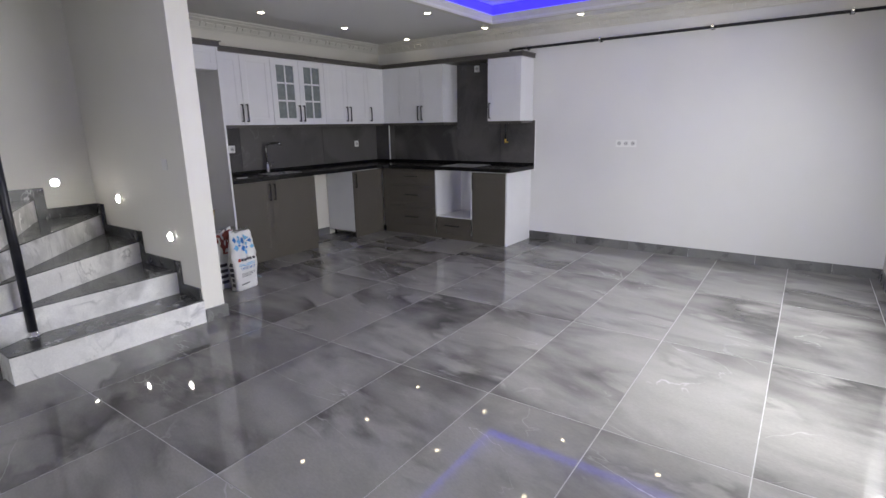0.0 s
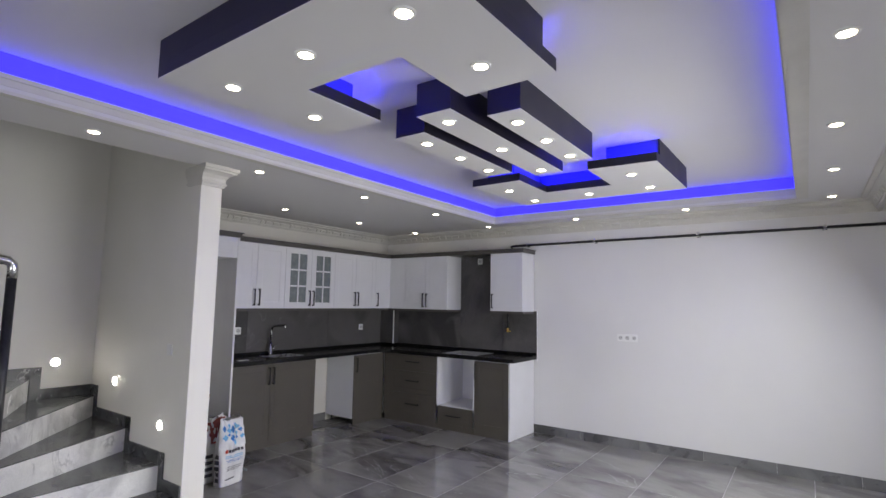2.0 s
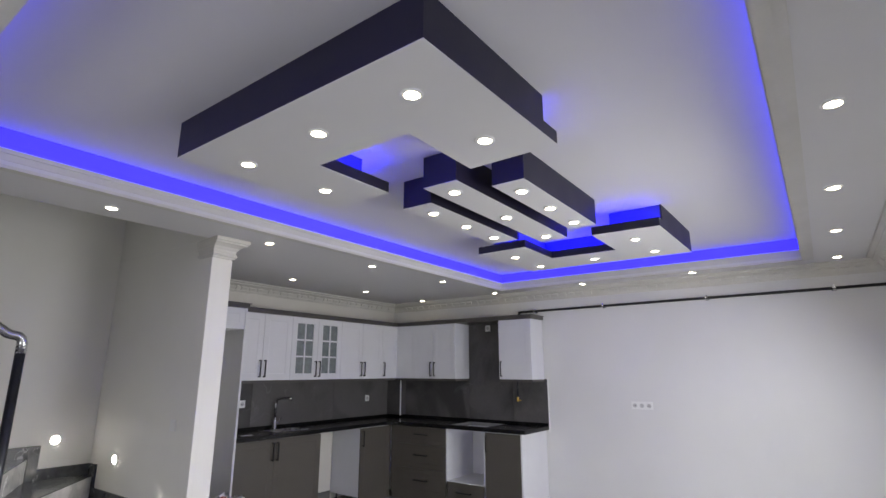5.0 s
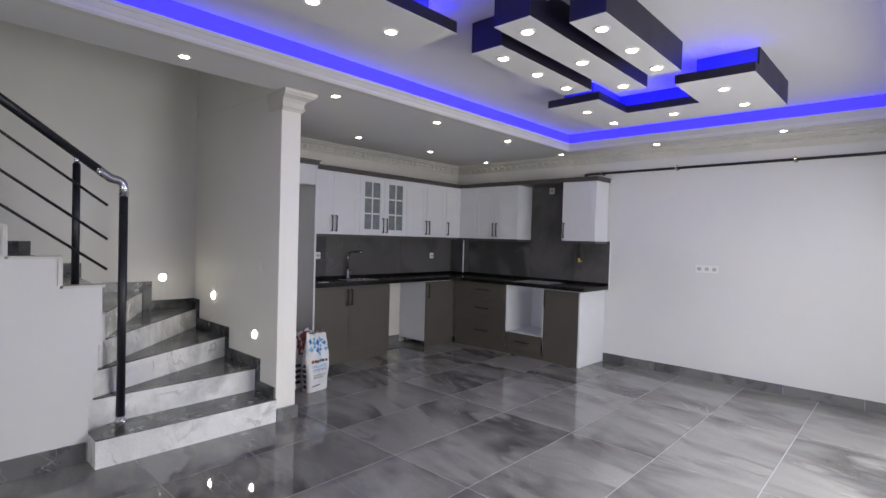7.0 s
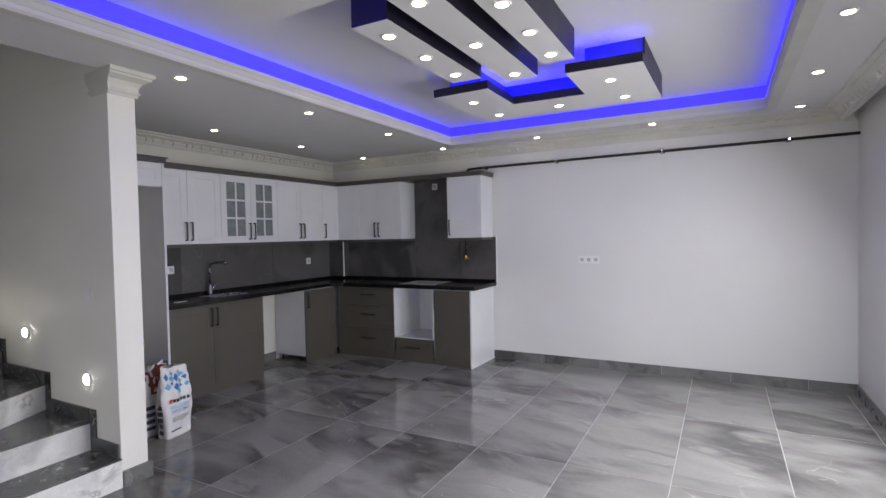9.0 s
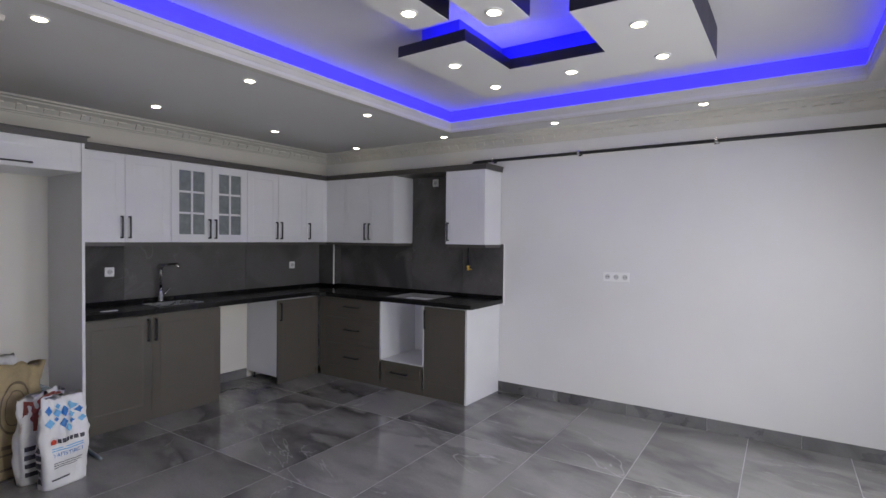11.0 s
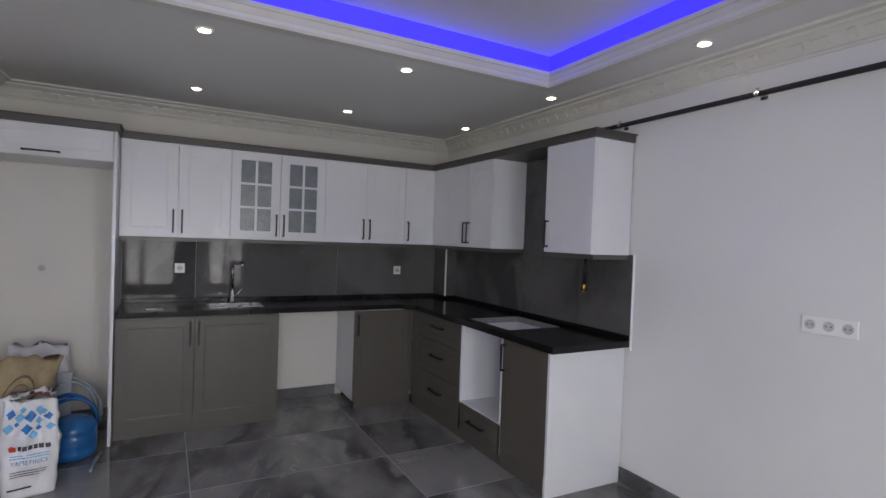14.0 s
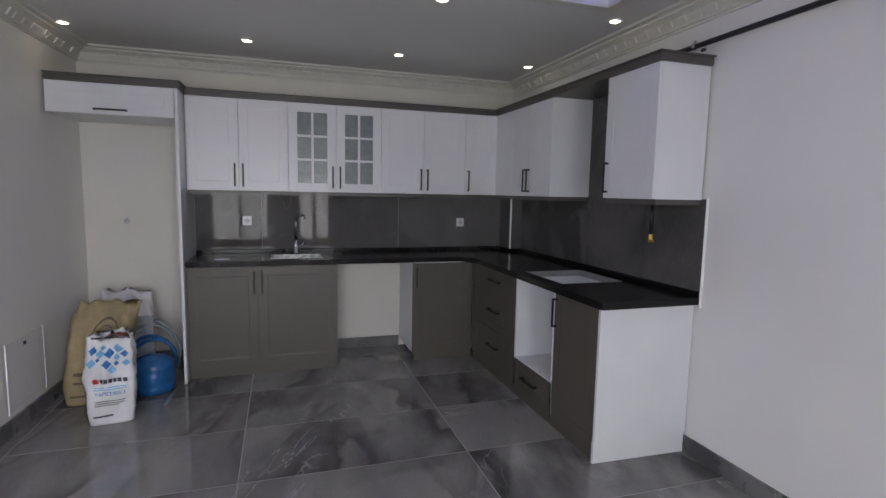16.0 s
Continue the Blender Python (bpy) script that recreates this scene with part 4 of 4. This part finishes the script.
bx(bm, 0.012, 0.05, -0.052, -0.044, -0.008, 0.006)
mesh("tap", bm, BRASS, gas, 0.001)

# service hatch in the niche wall
hatch = tagged(empty("service_hatch", pose(-3.965, 2.4115, 0.345, 0, 0, -1.6)), "white service hatch flush in the wall", "hatch")
box("door", -0.22, 0.22, 0.0005, 0.006, -0.2, 0.2, WALL, hatch, 0.002)
for a, b in ((-0.232, -0.222), (0.222, 0.232)):
    box("frame_strip", a, b, 0.0005, 0.009, -0.21, 0.21, PVC, hatch)
bm = bmesh.new()
lathe(bm, [(0.012, 0), (0.012, 0.006), (0.006, 0.01)], 12)
bmesh.ops.transform(bm, matrix=Matrix.Translation((0.02, 0.0062, 0.165)) @ Matrix.Rotation(radians(-90), 4, "X"), verts=bm.verts)
mesh("lock", bm, SLOT, hatch)


# ---- sacks and loose things in the niche ----
def sack_point(u, v, w, d, h, seed, lean=0.0, slump=0.0):
    """Surface of a filled sack: u runs round it from 0 to 1 (0.25 is the middle of the front), v from foot to top."""
    a = 2 * math.pi * u
    c, s = math.cos(a), math.sin(a)
    e = 0.42
    x = math.copysign(abs(c) ** e, c)
    y = math.copysign(abs(s) ** e, s)
    fat = 1.0 - 0.10 * (2 * v - 0.8) ** 2
    thin = 1.0 if v < 0.62 else 1.0 - 0.82 * ((v - 0.62) / 0.38) ** 1.3
    p = Vector((x * w / 2 * fat, -y * d / 2 * fat * thin, v * h))
    n = noise.noise(Vector((x * 1.6 + seed, y * 1.4, v * 3.4))) * 0.024 + noise.noise(Vector((x * 4 + seed, y * 3, v * 9))) * 0.009 + abs(noise.noise(Vector((x * 3 + v * 5, seed, v * 7 - x * 2)))) * -0.010
    p += Vector((x, -y, 0)).normalized() * n * (0.5 + v)
    if v > 0.82:
        p.z += noise.noise(Vector((x * 2.2, y * 2 + seed, 0.3))) * 0.055 * (v - 0.82) / 0.18
    p.x += slump * v * v
    p.y += lean * v * v
    return p


def sack(name, m, w, d, h, seed, mt, label, lean=0.0, slump=0.0):
    top = tagged(empty(name, m), label, "sack")
    bm = bmesh.new()
    nv = 34
    flat = [math.acos(math.copysign(abs(c) ** (1 / 0.42), c)) / (2 * math.pi) for c in [1 - 2 * k / 26 for k in range(27)]]
    side = [0.004, 0.012, 0.025]
    half = sorted(set(flat[:-1] + side + [0.5 - q for q in side]))
    us_ = half + [0.5 + q for q in half]
    nu = len(us_)
    rows = [[bm.verts.new(sack_point(us_[i], j / nv, w, d, h, seed, lean, slump)) for i in range(nu)] for j in range(nv + 1)]
    for a, b in zip(rows, rows[1:]):
        for i in range(nu):
            k = (i + 1) % nu
            bm.faces.new((a[i], a[k], b[k], b[i]))
    bm.faces.new(rows[0][::-1])
    bm.faces.new(rows[-1])
    mesh("body", bm, mt, top, smooth=True)
    return top


def decal(top, name, polys, mt, shape, label=""):
    """Flat print laid on a sack's front: outlines in (across -1..1, up 0..1), wrapped on its surface."""
    if name.startswith("print_") and len(polys) < 8 and "ring" not in name and len(polys) > 1:
        for poly in polys:
            decal(top, name, [poly], mt, shape, label)
        return None
    bm = bmesh.new()
    for poly in polys:
        bm.faces.new([bm.verts.new((x, z, 0)) for x, z in poly])
    bmesh.ops.triangulate(bm, faces=bm.faces)
    bmesh.ops.subdivide_edges(bm, edges=bm.edges, cuts=3, use_grid_fill=True)
    wrap(bm, shape)
    o = mesh(name, bm, mt, top)
    return tagged(o, label) if label else o


def wrap(bm, shape):
    for v in bm.verts:
        c = max(-0.98, min(0.98, v.co.x))
        u = math.acos(math.copysign(abs(c) ** (1 / 0.42), c)) / (2 * math.pi)
        p = sack_point(u, v.co.y, *shape)
        v.co = p + Vector((0, -0.0045, 0))


def sack_text(top, body, x, z, size, mt, shape, aspect):
    cu = bpy.data.curves.new("print", "FONT")
    cu.body, cu.size, cu.align_x, cu.align_y, cu.resolution_u = body, 1.0, "CENTER", "CENTER", 2
    tmp = new("print", cu)
    me = bpy.data.meshes.new_from_object(tmp.evaluated_get(bpy.context.evaluated_depsgraph_get()))
    bpy.data.objects.remove(tmp)
    bm = bmesh.new()
    bm.from_mesh(me)
    bpy.data.meshes.remove(me)
    for v in bm.verts:
        v.co = (x + v.co.x * size * aspect, z + v.co.y * size, 0)
    wrap(bm, shape)
    mesh("lettering", bm, mt, top)


SH = (0.262, 0.12, 0.52, 3.0, 0.01, 0.006)
bag = sack("adhesive_sack", pose(-3.85, 2.89, 0, 0, 0, 100), SH[0], SH[1], SH[2], SH[3], BAGW, "white woven plastic sack of tile adhesive with blue print", SH[4], SH[5])
dia = lambda x, z, r: [(x - r, z), (x, z - r * 0.25), (x + r, z), (x, z + r * 0.25)]
decal(bag, "print_blue", [dia(0.0, 0.845, 0.24), dia(-0.12, 0.725, 0.22), dia(0.33, 0.72, 0.13), dia(-0.45, 0.79, 0.1), dia(-0.75, 0.875, 0.17), dia(0.68, 0.83, 0.17)], BAG_BLUE, SH, "dark blue diamonds")
decal(bag, "print_pale", [dia(-0.38, 0.855, 0.2), dia(0.42, 0.89, 0.22), dia(0.36, 0.79, 0.17), dia(0.12, 0.655, 0.2), dia(-0.72, 0.755, 0.2), dia(0.72, 0.725, 0.16), dia(-0.3, 0.93, 0.14)], BAG_CYAN, SH, "pale blue diamonds")
decal(bag, "mark_red", [[(-0.74, 0.505), (-0.5, 0.505), (-0.5, 0.55), (-0.62, 0.575), (-0.74, 0.55)]], BAG_RED, SH)
decal(bag, "mark_dark", [[(-0.45 + k * 0.2, 0.505), (-0.29 + k * 0.2, 0.505), (-0.29 + k * 0.2, 0.552), (-0.45 + k * 0.2, 0.552)] for k in range(6)], BAG_INK, SH)
sack_text(bag, "YAPISTIRICI", -0.02, 0.38, 0.062, BAG_BLUE, SH, 3.9)
decal(bag, "print_bars", [[(-0.7, z), (0.66, z), (0.66, z + 0.012), (-0.7, z + 0.012)] for z in (0.45, 0.425)] , BAG_CYAN, SH)
decal(bag, "print_lines", [[(-0.6, z), (x, z), (x, z + 0.008), (-0.6, z + 0.008)] for z, x in ((0.29, 0.6), (0.265, 0.55), (0.24, 0.35))] + [[(-0.7, 0.1), (0.1, 0.1), (0.1, 0.12), (-0.7, 0.12)]], BAG_INK, SH)
# dark lettering blocks and a blue edge on the sack's narrow side
for k in range(5):
    bm = bmesh.new()
    grid = [[bm.verts.new(sack_point(0.5 + du, 0.07 + 0.092 * k + dv, *SH) + Vector((-0.004, 0, 0))) for du in (-0.03, -0.016, 0.0, 0.016)] for dv in (0, 0.032, 0.064)]
    for ra, rb in zip(grid, grid[1:]):
        for i in range(3):
            bm.faces.new((ra[i], ra[i + 1], rb[i + 1], rb[i]))
    mesh("side_mark", bm, BAG_INK, bag)
KH = (0.40, 0.19, 0.67, 11.0, 0.05, 0.09)
kr = sack("cement_sack", pose(-4.25, 2.70, 0, 0, 0, 98), *KH[:4], KRAFT, "brown kraft paper cement sack with faded print", KH[4], KH[5])
ring = lambda r0, r1: [[(0.1 + r * math.cos(a) * 1.0, 0.63 + r * math.sin(a) * 0.52) for r, a in ((r0, t), (r1, t), (r1, t + 0.2), (r0, t + 0.2))] for t in [k * 0.1963 for k in range(32)]]
decal(kr, "print_ring", ring(0.40, 0.44) + ring(0.28, 0.30), KRAFT_INK, KH)
decal(kr, "print_bars", [[(-0.7, 0.30), (-0.3, 0.30), (-0.3, 0.335), (-0.7, 0.335)], [(-0.2, 0.28), (0.5, 0.28), (0.5, 0.315), (-0.2, 0.315)], [(-0.7, 0.22), (0.4, 0.22), (0.4, 0.24), (-0.7, 0.24)], [(-0.8, 0.08), (0.2, 0.08), (0.2, 0.105), (-0.8, 0.105)]], KRAFT_INK, KH)
sack("grout_sack", pose(-4.72, 2.76, 0, 0, 0, 90), 0.40, 0.18, 0.66, 23.0, BAGW, "white plastic sack leaning against the niche wall", 0.05)
RH = (0.27, 0.12, 0.52, 31.0, 0.0, 0.0)
red = sack("red_print_sack", pose(-4.03, 2.85, 0, 0, 0, 95), *RH[:4], BAGW, "white sack with a dark red printed top and dark marks")
decal(red, "print_top", [[(-0.97, 0.62), (0.97, 0.6), (0.97, 0.97), (-0.97, 0.97)]], PAPER_RED, RH)
decal(red, "print_mark", [[(-0.85, z), (-0.35, z), (-0.35, z + 0.055), (-0.85, z + 0.055)] for z in (0.1, 0.2, 0.3, 0.4)], BAG_INK, RH)
crate = tagged(empty("grey_board", pose(-4.52, 2.87, 0, -3, 0, 92)), "grey plastic board leaning on the sacks", "board")
bm = bmesh.new()
for a, b, c_, d_ in ((-0.12, -0.03, 0, 0.5), (0.05, 0.12, 0, 0.5), (-0.03, 0.05, 0, 0.38), (-0.03, 0.05, 0.43, 0.5)):
    bx(bm, a, b, 0, 0.02, c_, d_)
mesh("body", bm, GREY_PL, crate)
bot = tagged(empty("water_bottle", pose(-4.325, 3.03, 0)), "blue plastic water bottle standing on the floor", "bottle")
bm = bmesh.new()
lathe(bm, [(0.115, 0.0), (0.132, 0.012), (0.137, 0.05), (0.131, 0.065), (0.137, 0.08), (0.137, 0.15), (0.13, 0.165), (0.137, 0.18), (0.13, 0.21), (0.105, 0.245), (0.06, 0.262), (0.03, 0.268)], 32)
mesh("body", bm, BLUE_PL, bot, smooth=True)


def hose_coil(at, radius, turns, thick, mt, label, tail=None):
    """Loose turns of hose standing upright, each a little smaller and further out."""
    top = tagged(empty("hose_coil", at), label, "hose")
    rnd = random.Random(int(radius * 1000))
    pts = []
    for k in range(turns * 30 + 1):
        a = 2 * math.pi * k / 30
        r = radius - 0.009 * (k // 30) - 0.012 * math.sin(a * 1.5 + radius * 9)
        pts.append((0.035 * k / 30 * 0.6 + 0.008 * math.sin(a * 2.2), r * 0.95 * math.cos(a), radius + thick + r * math.sin(a) + rnd.uniform(-0.001, 0.001)))
    bm = bmesh.new()
    tube(bm, pts, thick, 8)
    mesh("coil", bm, mt, top, smooth=True)
    if tail:
        bm = bmesh.new()
        tube(bm, tail, thick, 8)
        mesh("loose_end", bm, mt, top, smooth=True)
    return top


hose_coil(pose(-4.60, 2.955, 0.0), 0.215, 3, 0.011, HOSE, "coil of clear grey hose standing behind the bottle", [(0.30, 0.235, 0.012), (0.45, 0.215, 0.012), (0.55, 0.21, 0.011), (0.61, 0.205, 0.011)])
hose_coil(pose(-4.53, 2.985, 0.0), 0.165, 2, 0.013, BLUE_PL, "coil of blue hose standing behind the bottle")

# ---- skirting tiles ----
def skirting(name, a, b, inward, high=0.098, label="grey tile skirting along the wall", thick=0.011):
    """Skirting of cut floor tiles from a to b; inward points into the room."""
    top = structure(empty(name, pose(0, 0, 0)), label, "baseboard")
    a, b = Vector(a), Vector(b)
    d, n = (b - a).normalized(), Vector(inward) * thick
    length, s = (b - a).length, 0.0
    step = 0.62
    while s < length - 0.001:
        e = min(length, s + step)
        p, q = a + d * (s + 0.001), a + d * (e - 0.001)
        poly = [(p.x, p.y), (q.x, q.y), (q.x + n.x, q.y + n.y), (p.x + n.x, p.y + n.y)]
        bm = bmesh.new()
        prism(bm, [(x - p.x, y - p.y) for x, y in poly], 0.0, high)
        mesh("skirting_tile", bm, SKIRT, top, 0.0015, at=pose(p.x, p.y, 0.0002))
        s = e
    return top


skirting("baseboard_north", (-2.56, YN), (XE, YN), (0, -1))
skirting("baseboard_east", (XE, YS), (XE, YN - 0.012), (-1, 0))
skirting("baseboard_niche", (XW, YPK + 0.012), (XW, 3.2), (1, 0))
skirting("baseboard_gap", (XW, 4.36), (XW, 4.985), (1, 0))
skirting("baseboard_partition", (XW, YPK), (XP, YP1), (0, 1), thick=0.016)
skirting("baseboard_partition_end", (XP, YP0), (XP, YP1 + 0.02), (1, 0), thick=0.02)
skirting("baseboard_stringer", (-3.50, YS), (-3.50, 1.03), (1, 0), 0.125)
skirting("baseboard_south", (-3.5, YS), (XE, YS), (0, 1))

# ---- floor tiles ----
floor_ob = bpy.data.objects["floor"]
GX, GY, STX, STY = 0.203, 1.25, 0.618, 1.222
shared = {}
for i in range(-9, 3):
    for j in range(-3, 5):
        x0, x1 = max(GX + i * STX, XW), min(GX + (i + 1) * STX, XE)
        y0, y1 = max(GY + j * STY, YS), min(GY + (j + 1) * STY, YN)
        if x1 - x0 < 0.01 or y1 - y0 < 0.01:
            continue
        w, l = round(x1 - x0 - 0.0055, 4), round(y1 - y0 - 0.0055, 4)
        if (w, l) not in shared:
            bm = bmesh.new()
            bx(bm, -w / 2, w / 2, -l / 2, l / 2, -0.010, 0.0)
            o = mesh("floor_tile", bm, TILE, floor_ob, 0.0009)
            shared[(w, l)] = o.data
        else:
            o = new("floor_tile", shared[(w, l)])
            o.parent = floor_ob
        o.matrix_basis = pose((x0 + x1) / 2, (y0 + y1) / 2, 0)
